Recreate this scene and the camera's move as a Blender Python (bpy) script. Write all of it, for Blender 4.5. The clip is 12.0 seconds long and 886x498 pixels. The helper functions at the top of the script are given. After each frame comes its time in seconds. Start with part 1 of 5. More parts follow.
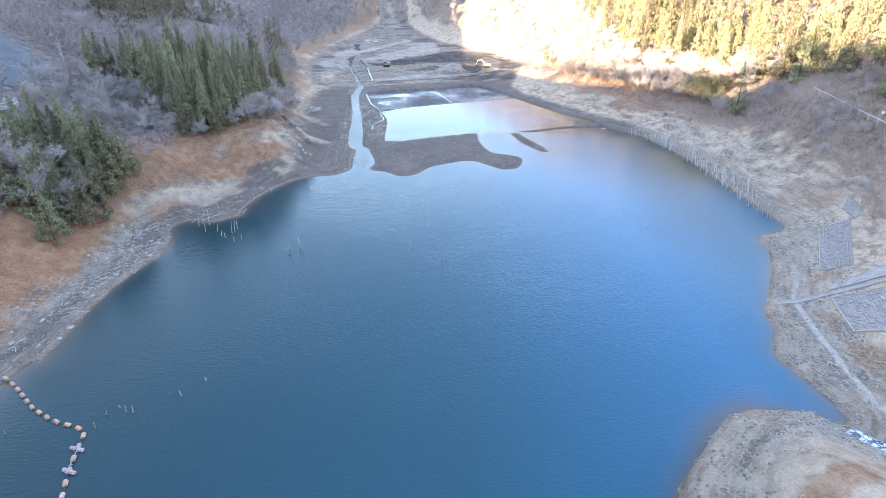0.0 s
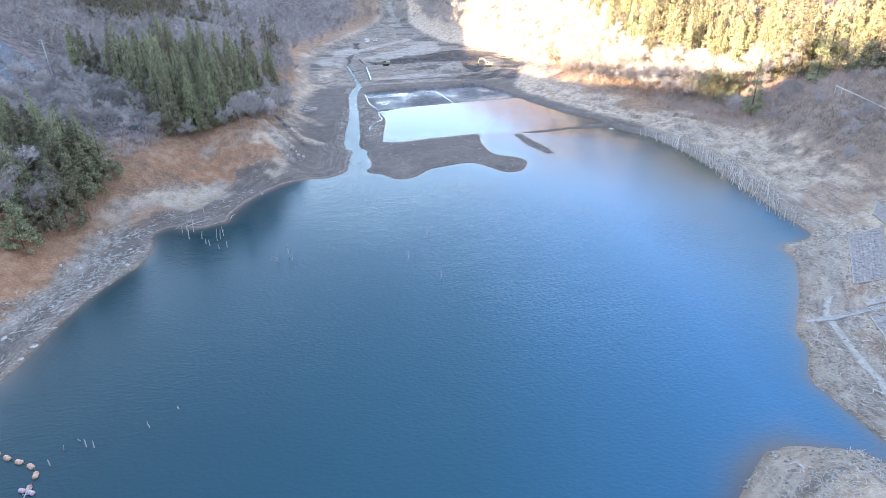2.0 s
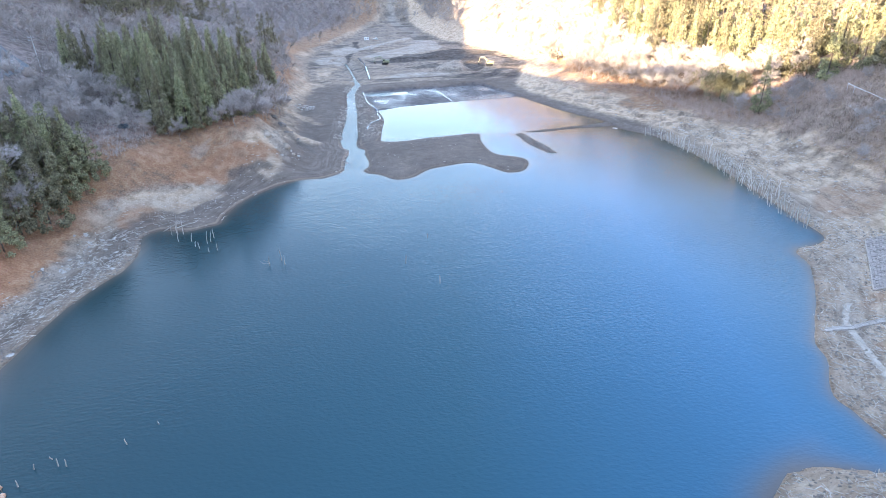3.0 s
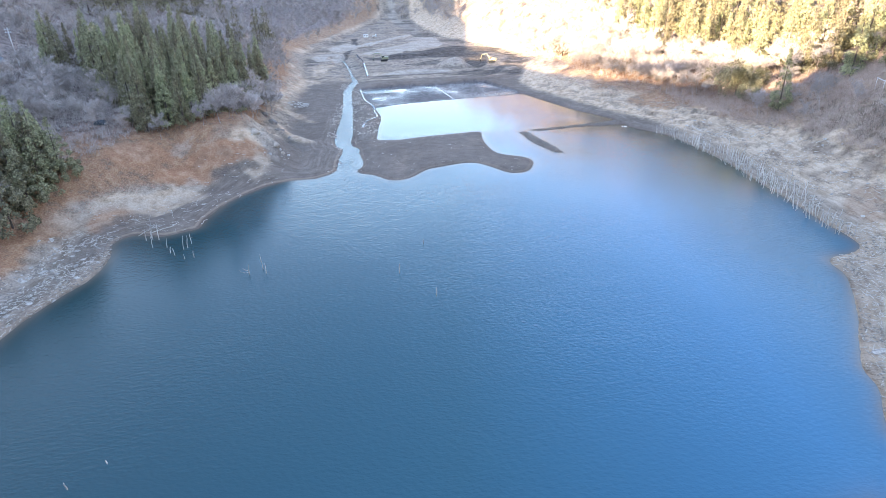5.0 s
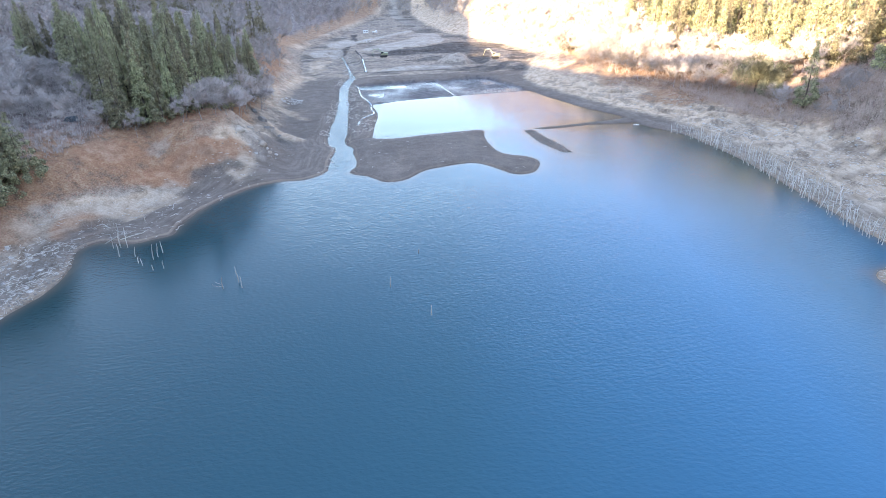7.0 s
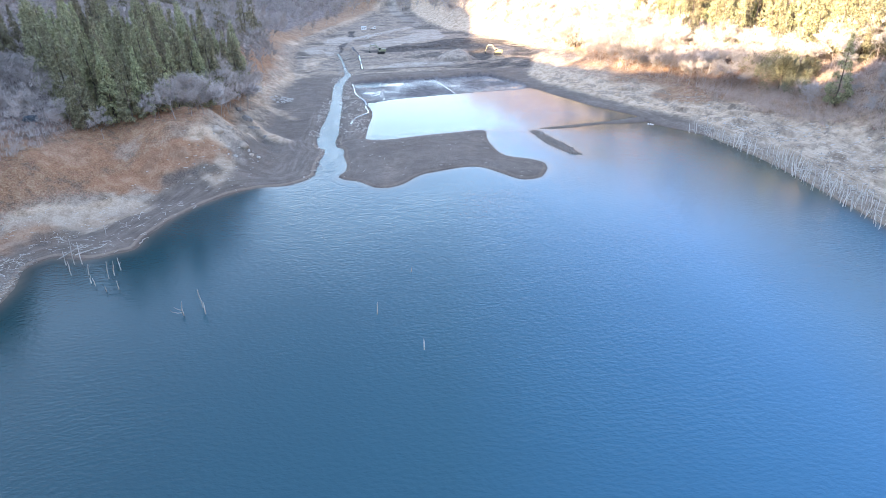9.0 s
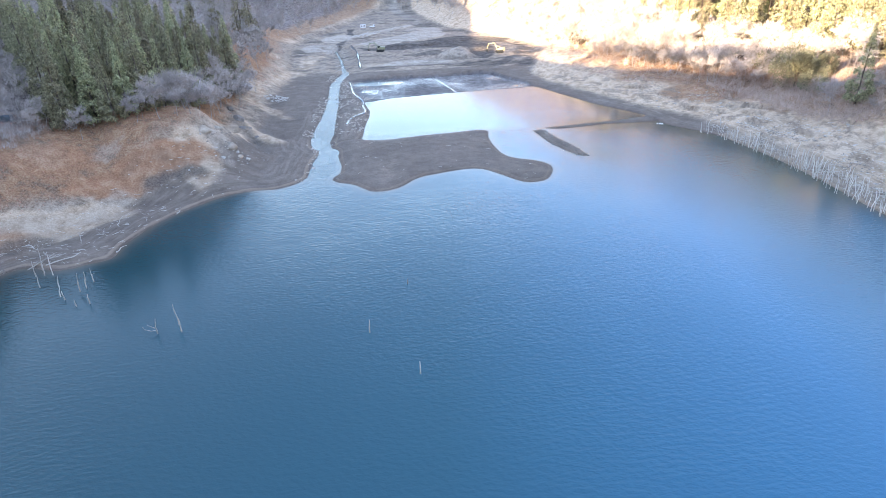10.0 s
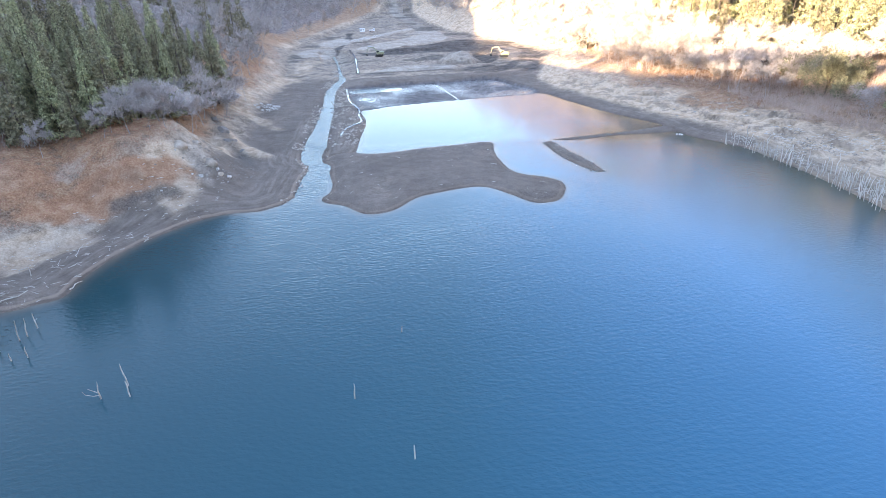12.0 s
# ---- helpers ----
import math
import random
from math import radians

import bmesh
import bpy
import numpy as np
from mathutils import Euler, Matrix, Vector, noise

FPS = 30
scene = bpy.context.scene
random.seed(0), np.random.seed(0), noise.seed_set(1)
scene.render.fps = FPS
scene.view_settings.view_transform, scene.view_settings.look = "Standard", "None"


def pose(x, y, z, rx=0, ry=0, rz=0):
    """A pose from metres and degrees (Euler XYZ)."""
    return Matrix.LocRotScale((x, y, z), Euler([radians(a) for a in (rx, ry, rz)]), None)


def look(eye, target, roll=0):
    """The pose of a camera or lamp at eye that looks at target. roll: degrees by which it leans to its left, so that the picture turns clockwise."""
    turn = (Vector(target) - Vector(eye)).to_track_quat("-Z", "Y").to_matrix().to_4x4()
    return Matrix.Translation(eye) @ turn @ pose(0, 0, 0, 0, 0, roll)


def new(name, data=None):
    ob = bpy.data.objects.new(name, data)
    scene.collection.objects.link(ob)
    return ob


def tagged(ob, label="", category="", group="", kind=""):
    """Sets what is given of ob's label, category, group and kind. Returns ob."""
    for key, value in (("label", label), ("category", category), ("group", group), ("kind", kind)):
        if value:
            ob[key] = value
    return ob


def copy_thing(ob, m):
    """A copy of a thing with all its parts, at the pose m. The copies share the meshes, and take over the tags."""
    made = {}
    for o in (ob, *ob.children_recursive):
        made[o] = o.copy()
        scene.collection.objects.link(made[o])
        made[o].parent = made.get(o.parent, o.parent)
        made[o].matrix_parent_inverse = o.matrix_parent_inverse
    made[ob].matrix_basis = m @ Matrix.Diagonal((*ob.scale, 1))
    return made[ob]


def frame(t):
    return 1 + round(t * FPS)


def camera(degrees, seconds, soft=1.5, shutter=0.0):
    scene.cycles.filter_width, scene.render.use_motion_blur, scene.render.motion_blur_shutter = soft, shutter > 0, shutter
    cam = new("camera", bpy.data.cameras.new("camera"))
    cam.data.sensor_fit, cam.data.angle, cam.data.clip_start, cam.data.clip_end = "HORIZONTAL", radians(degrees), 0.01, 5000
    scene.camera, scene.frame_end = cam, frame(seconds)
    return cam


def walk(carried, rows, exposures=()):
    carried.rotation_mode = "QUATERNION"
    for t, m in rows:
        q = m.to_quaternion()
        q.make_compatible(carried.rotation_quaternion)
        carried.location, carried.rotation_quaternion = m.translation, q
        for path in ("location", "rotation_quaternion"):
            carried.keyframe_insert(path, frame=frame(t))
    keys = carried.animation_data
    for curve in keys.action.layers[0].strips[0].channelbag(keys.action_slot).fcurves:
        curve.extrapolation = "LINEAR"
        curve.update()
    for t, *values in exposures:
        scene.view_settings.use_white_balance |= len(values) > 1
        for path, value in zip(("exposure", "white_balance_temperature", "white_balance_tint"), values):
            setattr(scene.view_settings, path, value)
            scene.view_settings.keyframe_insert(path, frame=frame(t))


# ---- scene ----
cam = camera(75.00, 12.0, soft=0.8)
PATH = [
    (0, (0.001, 65.624, 54.985), (0.0010, 67.4168, 54.0986), -1.74),
    (0.5, (0.051, 67.783, 54.567), (0.0506, 69.5770, 53.6817), -1.79),
    (1, (0.103, 69.926, 54.019), (0.1011, 71.7193, 53.1340), -1.80),
    (1.5, (0.206, 72.115, 53.346), (0.2025, 73.9091, 52.4619), -1.79),
    (2, (0.343, 74.338, 52.613), (0.3387, 76.1316, 51.7293), -1.78),
    (2.5, (0.479, 76.574, 51.836), (0.4739, 78.3680, 50.9520), -1.76),
    (3, (0.696, 78.876, 51.040), (0.6901, 80.6704, 50.1572), -1.73),
    (5, (1.530, 88.555, 47.729), (1.5174, 90.3506, 46.8475), -1.70),
    (5.5, (1.759, 91.198, 46.891), (1.7438, 92.9936, 46.0101), -1.66),
    (6, (1.984, 93.901, 46.092), (1.9660, 95.6959, 45.2112), -1.65),
    (6.5, (2.222, 96.547, 45.334), (2.2021, 98.3416, 44.4520), -1.66),
    (7, (2.468, 99.279, 44.561), (2.4452, 101.0736, 43.6776), -1.68),
    (9, (3.239, 111.762, 41.574), (3.2098, 113.5553, 40.6883), -1.76),
    (9.5, (3.393, 115.075, 40.733), (3.3623, 116.8676, 39.8477), -1.82),
    (10, (3.535, 118.536, 39.823), (3.5009, 120.3281, 38.9372), -1.88),
    (10.5, (3.699, 122.252, 39.069), (3.6613, 124.0448, 38.1839), -1.96),
    (11, (3.825, 125.915, 38.686), (3.7842, 127.7101, 37.8038), -2.04),
    (11.5, (3.826, 128.898, 38.616), (3.7843, 130.6952, 37.7392), -2.10),
    (12, (3.727, 131.236, 38.679), (3.6839, 133.0333, 37.8027), -2.11),
]
walk(cam, [(t, look(eye, target, roll)) for t, eye, target, roll in PATH], [(0, 3.48, 7330, 17), (12, 3.48, 7400, 18)])

# ---- world and sun ----
SUN_EL, SUN_AZ = radians(17.5), radians(-127)      # azimuth from north (+y), clockwise; the sun stands over the western ridge
sun_dir = Vector((math.sin(SUN_AZ) * math.cos(SUN_EL), math.cos(SUN_AZ) * math.cos(SUN_EL), math.sin(SUN_EL)))
world = bpy.data.worlds.new("world")
scene.world = world
world.use_nodes = True
sky = world.node_tree.nodes.new("ShaderNodeTexSky")
sky.sky_type, sky.sun_disc, sky.sun_elevation, sky.sun_rotation = "NISHITA", False, SUN_EL, SUN_AZ
sky.altitude, sky.dust_density, sky.ozone_density = 600, 0.2, 1.4
world.node_tree.links.new(sky.outputs[0], world.node_tree.nodes["Background"].inputs[0])
world.node_tree.nodes["Background"].inputs[1].default_value = 0.115
sun = new("sun", bpy.data.lights.new("sun", "SUN"))
sun.data.energy, sun.data.angle, sun.data.color = 3.7, radians(0.5), (1.0, 0.87, 0.64)
sun.matrix_world = look(sun_dir * 900, (0, 0, 0))


# ---- material helpers ----
def material(name):
    m = bpy.data.materials.new(name)
    m.use_nodes = True
    return m, m.node_tree.nodes, m.node_tree.links, m.node_tree.nodes["Principled BSDF"]


def noise_node(nodes, links, scale, detail=6.0, rough=0.6, coords=None):
    n = nodes.new("ShaderNodeTexNoise")
    n.inputs["Scale"].default_value, n.inputs["Detail"].default_value, n.inputs["Roughness"].default_value = scale, detail, rough
    if coords is not None:
        links.new(coords, n.inputs["Vector"])
    return n.outputs["Fac"]


def ramp(nodes, links, fac, stops):
    r = nodes.new("ShaderNodeValToRGB")
    els = r.color_ramp.elements
    while len(els) < len(stops):
        els.new(0.5)
    for e, (p, c) in zip(els, stops):
        e.position, e.color = p, (c if len(c) == 4 else (*c, 1))
    links.new(fac, r.inputs[0])
    return r.outputs[0]


def mix(nodes, links, fac, a, b, kind="MIX"):
    n = nodes.new("ShaderNodeMix")
    n.data_type, n.blend_type = "RGBA", kind
    for sock, v in ((n.inputs[0], fac), (n.inputs[6], a), (n.inputs[7], b)):
        if isinstance(v, bpy.types.NodeSocket):
            links.new(v, sock)
        else:
            sock.default_value = v if not isinstance(v, tuple) or len(v) == 4 else (*v, 1)
    return n.outputs[2]


def calc(nodes, links, op, a, b=0.0):
    n = nodes.new("ShaderNodeMath")
    n.operation, n.use_clamp = op, True
    for sock, v in zip(n.inputs, (a, b)):
        if isinstance(v, bpy.types.NodeSocket):
            links.new(v, sock)
        else:
            sock.default_value = v
    return n.outputs[0]


def bump(nodes, links, height, strength, distance, bsdf):
    b = nodes.new("ShaderNodeBump")
    b.inputs["Strength"].default_value, b.inputs["Distance"].default_value = strength, distance
    links.new(height, b.inputs["Height"])
    links.new(b.outputs[0], bsdf.inputs["Normal"])
    return b


def simple(name, dark, light, scale=3.0, rough=0.8, metal=0.0, grain=0.4, vary=0.25):
    """A surface with two colours mottled at two sizes, fine relief, and a shade of its own on each object."""
    m, nodes, links, bsdf = material(name)
    co = nodes.new("ShaderNodeTexCoord").outputs["Object"]
    a = noise_node(nodes, links, scale, 6, 0.65, co)
    b = noise_node(nodes, links, scale * 9, 3, 0.6, co)
    c = ramp(nodes, links, a, ((0.38, dark), (0.62, light)))
    c = mix(nodes, links, 0.4, c, ramp(nodes, links, b, ((0.38, dark), (0.62, light))))
    if vary:
        rnd = nodes.new("ShaderNodeObjectInfo").outputs["Random"]
        v = nodes.new("ShaderNodeHueSaturation")
        mr = nodes.new("ShaderNodeMapRange")
        mr.inputs[3].default_value, mr.inputs[4].default_value = 1 - vary, 1 + vary
        links.new(rnd, mr.inputs[0])
        links.new(mr.outputs[0], v.inputs["Value"])
        links.new(c, v.inputs["Color"])
        c = v.outputs[0]
    links.new(c, bsdf.inputs["Base Color"])
    bsdf.inputs["Roughness"].default_value, bsdf.inputs["Metallic"].default_value = rough, metal
    if grain:
        bump(nodes, links, b, grain, 0.05, bsdf)
    return m


# ---- mesh helpers ----
def thing(name, label, category, group="", at=None, kind=""):
    ob = new(name)
    ob.matrix_world = at or Matrix()
    return tagged(ob, label, category, group, kind)


def part(name, bm, mat, parent, label="", smooth=False):
    me = bpy.data.meshes.new(name)
    bm.to_mesh(me)
    bm.free()
    me.materials.append(mat)
    if smooth:
        me.polygons.foreach_set("use_smooth", [True] * len(me.polygons))
    ob = new(name, me)
    ob.parent = parent
    if label:
        ob["label"] = label
    return ob


def lone(name, bm, mat, label, category, at=None, group="", kind="", smooth=False):
    ob = part(name, bm, mat, None, "", smooth)
    ob.matrix_world = at or Matrix()
    return tagged(ob, label, category, group, kind)


def box(bm, x, y, z, sx, sy, sz, turn=0.0, tip=0.0, bevel=0.0):
    m = pose(x, y, z, tip, 0, turn) @ Matrix.Diagonal((sx, sy, sz, 1))
    made = bmesh.ops.create_cube(bm, size=1, matrix=m)
    if bevel:
        edges = {e for v in made["verts"] for e in v.link_edges}
        bmesh.ops.bevel(bm, geom=list(edges), offset=bevel, segments=2, affect="EDGES", profile=0.6)


def tube(bm, points, radii, sides=6, cap=True):
    """A tapered limb along points."""
    rings = []
    for i, p in enumerate(points):
        p = Vector(p)
        d = Vector(points[min(i + 1, len(points) - 1)]) - Vector(points[max(i - 1, 0)])
        d = d.normalized() if d.length > 1e-6 else Vector((0, 0, 1))
        u = d.orthogonal().normalized()
        v = d.cross(u)
        rings.append([bm.verts.new(p + radii[i] * (math.cos(2 * math.pi * k / sides) * u + math.sin(2 * math.pi * k / sides) * v)) for k in range(sides)])
    for a, b in zip(rings, rings[1:]):
        for k in range(sides):
            bm.faces.new((a[k], a[(k + 1) % sides], b[(k + 1) % sides], b[k]))
    if cap and sides > 2:
        bm.faces.new(rings[0][::-1])
        bm.faces.new(rings[-1])


def smooth_curve(pts, n=6):
    """Points along a rounded line through pts."""
    p = np.array([pts[0], *pts, pts[-1]], float)
    out = []
    for i in range(1, len(p) - 2):
        for s in np.linspace(0, 1, n, endpoint=False):
            a, b, c, d = p[i - 1], p[i], p[i + 1], p[i + 2]
            out.append(0.5 * (2 * b + (c - a) * s + (2 * a - 5 * b + 4 * c - d) * s * s + (3 * b - a - 3 * c + d) * s ** 3))
    out.append(p[-2])
    return np.array(out)


_lat = np.random.RandomState(7).rand(256, 256)


def vnoise(x, y, size, octaves=4, gain=0.5, shift=0.0):
    """Fractal noise from -1 to 1 over the plan."""
    x, y = np.asarray(x, float), np.asarray(y, float)
    total, amp, norm = 0.0, 1.0, 0.0
    for o in range(octaves):
        u, v = x / size * 2 ** o + 17.3 * o + shift, y / size * 2 ** o - 9.1 * o + shift
        i, j = np.floor(u).astype(int), np.floor(v).astype(int)
        f, g = u - i, v - j
        f, g = f * f * (3 - 2 * f), g * g * (3 - 2 * g)
        i0, i1, j0, j1 = i % 256, (i + 1) % 256, j % 256, (j + 1) % 256
        n = (_lat[i0, j0] * (1 - f) + _lat[i1, j0] * f) * (1 - g) + (_lat[i0, j1] * (1 - f) + _lat[i1, j1] * f) * g
        total = total + amp * (2 * n - 1)
        norm += amp
        amp *= gain
    return total / norm


def signed_distance(x, y, poly):
    """Metres to the outline poly; positive outside it."""
    x, y = np.asarray(x, float), np.asarray(y, float)
    best, inside = np.full(x.shape, 1e12), np.zeros(x.shape, bool)
    for (ax, ay), (bx, by) in zip(poly, np.roll(poly, -1, axis=0)):
        dx, dy = bx - ax, by - ay
        t = np.clip(((x - ax) * dx + (y - ay) * dy) / max(dx * dx + dy * dy, 1e-9), 0, 1)
        best = np.minimum(best, (x - ax - t * dx) ** 2 + (y - ay - t * dy) ** 2)
        if dy:
            inside ^= ((ay > y) != (by > y)) & (x < ax + (y - ay) / dy * dx)
    return np.where(inside, -1, 1) * np.sqrt(best)


def line_distance(x, y, pts):
    x, y = np.asarray(x, float), np.asarray(y, float)
    best = np.full(x.shape, 1e12)
    for (ax, ay), (bx, by) in zip(pts, pts[1:]):
        dx, dy = bx - ax, by - ay
        t = np.clip(((x - ax) * dx + (y - ay) * dy) / (dx * dx + dy * dy), 0, 1)
        best = np.minimum(best, (x - ax - t * dx) ** 2 + (y - ay - t * dy) ** 2)
    return np.sqrt(best)


def step(a, b, v):
    t = np.clip((v - a) / (b - a), 0, 1)
    return t * t * (3 - 2 * t)


# ---- plan of the valley ----
west_shore = [(-74, -80), (-76, 40), (-72, 100), (-66.7, 137), (-64.5, 141), (-64.6, 150), (-64.4, 163), (-62.7, 172), (-61, 178.5), (-62.1, 186), (-64.5, 192), (-62, 196),
              (-56, 195), (-52, 197.2), (-50, 198.8), (-50.3, 203.5), (-48.5, 213), (-43.5, 222), (-38, 227), (-32, 228), (-28.4, 231)]
stream_west = [(-26.9, 234.5), (-27.8, 243), (-28.1, 253), (-30.6, 257), (-32.9, 268), (-33.8, 281), (-35.3, 297), (-38, 320), (-41, 340), (-41.2, 358), (-41, 367), (-45.5, 391), (-52, 420), (-57, 436)]
stream_east = [(-54, 434), (-47.6, 407), (-41, 377), (-37.8, 366), (-37.5, 344), (-35, 324), (-32.2, 307), (-29.5, 287), (-26.6, 266), (-25.3, 256)]
pond_shore = [(-23.5, 260.5), (-19.6, 264), (-20, 279), (-20.8, 295), (-24, 309.5), (-14, 315), (5.8, 320.7), (20, 324.5), (32.5, 328), (39.3, 315), (46.5, 300), (53, 289), (58.5, 280.5), (61, 270), (66, 263.5)]
east_shore = [(69.5, 258), (72.7, 245), (74.7, 232), (75.4, 217), (76.2, 203), (76.4, 194), (77.2, 184), (74, 180), (68.1, 177.5), (67.2, 171), (62.2, 161), (57.3, 152.7), (54.6, 148.3), (53.9, 144), (52, 140.5), (50.2, 136.6), (51, 133.4), (51.6, 129), (52.5, 125), (51.8, 122),
              (48, 123.2), (43.8, 124.9), (40.5, 125.2), (37.8, 124), (34.6, 121.4), (31.4, 118), (28.7, 114.6), (26.1, 111.5), (22, 100), (20, 70), (24, -80)]
LAKE = np.concatenate([smooth_curve(west_shore, 4), smooth_curve(stream_west, 3), smooth_curve(stream_east, 3), smooth_curve(pond_shore, 3), smooth_curve(east_shore, 4)])
BAR = smooth_curve([(-20.2, 237), (-21.3, 233.4), (-19.5, 231), (-16.3, 229.7), (-12.7, 226), (-10, 225.3), (-6.8, 227.3), (-3.3, 232.8), (1.2, 235.5), (6.7, 237.8), (10.5, 237.4), (14.5, 233.1), (17.7, 229.2), (20.3, 228.5), (23, 230),
                    (25, 235.3), (24.9, 239.2), (22.3, 242.4), (16.5, 246), (13.9, 255.5), (13.2, 263), (13.4, 268.5), (10.5, 269.5), (3.6, 267.5), (-4.5, 265.4), (-12.3, 262.5), (-18.5, 263), (-20.5, 267), (-27, 269), (-26, 258), (-23.4, 254), (-22.4, 248), (-20.8, 242)], 3)
ISLET = smooth_curve([(25.4, 267), (27.4, 268.4), (29.8, 261.5), (33, 252.5), (34.6, 245), (32, 246.6), (28.9, 253), (26.8, 260)], 3)
SPIT = smooth_curve([(27.7, 269.8), (36, 272.3), (44, 274.6), (53, 277.5), (60, 280), (61, 275), (57, 273.4), (45.5, 272.3), (36.5, 269.6), (31, 269)], 3)
WET = smooth_curve([(-34.5, 345), (-17, 350), (2, 352), (18, 356), (25, 345), (33, 328), (18, 323), (5.8, 320), (-14, 314), (-24, 309), (-28, 319), (-31.4, 331)], 3)
west_toe = [(-200, -82), (60, -78), (130, -73), (150, -72), (170, -71), (185, -73), (200, -68), (212, -60), (222, -52), (230, -46), (240, -43), (255, -44), (270, -47), (300, -53), (330, -57), (360, -60), (400, -70), (440, -78), (480, -74), (520, -66), (560, -56), (600, -49), (700, -44), (1000, -40)]
east_toe = [(-200, 26), (60, 23), (90, 25), (105, 30), (114, 37), (119, 52), (123, 60), (135, 57), (150, 62), (165, 69), (178, 76), (190, 82), (205, 81), (220, 80), (235, 79), (250, 76), (262, 71), (275, 66), (290, 58), (315, 45), (330, 38), (350, 34), (380, 41), (400, 46), (430, 44), (455, 36), (480, 20), (505, 2), (540, -12), (600, -25), (700, -32), (1000, -20)]
trickle = smooth_curve([(-34.4, 345), (-31.6, 331), (-29, 319), (-24.6, 308), (-23.5, 300), (-21.8, 292), (-24.5, 285), (-25, 277)], 4)
ditch = smooth_curve([(-48, 442), (-41.6, 416.4), (-38.1, 397.8), (-33.8, 372.5)], 4)
divide = smooth_curve([(-2.2, 349), (1, 338), (6, 320)], 4)
brook = smooth_curve([(50.5, 122.3), (52.5, 119), (56, 115.5), (64, 110), (80, 104)], 4)
far_brook = smooth_curve([(-57, 436), (-48, 452), (-40, 478), (-14, 505), (-25, 560), (-38, 610), (-45, 700)], 4)
dyke = smooth_curve([(-36, 350), (-17, 355.5), (4, 358.5), (24, 361), (31, 372), (36, 386)], 4)
track = smooth_curve([(56.5, 121), (57.1, 124.5), (57.5, 127.1), (57.6, 131.4), (58.2, 136.2), (59.3, 142.7), (60.1, 147.3), (61.5, 152.4), (65.9, 158.6), (73.1, 169.3), (79.4, 179.6)], 4)


PALE_FLAT = smooth_curve([(-46, 443), (-39, 461), (-20, 483), (-6, 506), (2, 476), (-5, 456), (-19, 446), (-27, 431), (-36, 436)], 3)
PALE_STRIP = smooth_curve([(-30, 374), (-18, 385), (-3, 387), (8, 380), (-10, 375)], 3)
DARK_FLAT = smooth_curve([(-43, 432), (-30, 428), (-10, 446), (5, 455), (20, 440), (26, 425), (24, 395), (14, 391), (13, 420), (-5, 424), (-20, 418), (-38, 416)], 3)
pale_rim = [(-77, 150), (-72, 154), (-70.5, 166), (-72, 181)]
pale_bench = [(-76, 200), (-73, 202), (-66, 207.5), (-60.5, 212.5), (-58, 219)]
dark_strip = [(-54.3, 222.1), (-49.8, 225.3), (-45.9, 228.3)]
dark_cliff = [(-58, 280), (-53, 271), (-48, 264), (-43, 256), (-39.6, 249)]
tongue = [(-53, 272), (-48, 267), (-42.5, 262), (-39, 259)]


def blob(x, y, cx, cy, rx, ry, turn=0.0, rough=0.35):
    """1 inside an uneven oval patch of the plan, 0 outside."""
    c, s = math.cos(radians(turn)), math.sin(radians(turn))
    u, v = ((x - cx) * c + (y - cy) * s) / rx, ((y - cy) * c - (x - cx) * s) / ry
    return step(1.12, 0.88, np.hypot(u, v) + rough * vnoise(x, y, min(rx, ry) * 0.9, 4, 0.6, shift=cx))


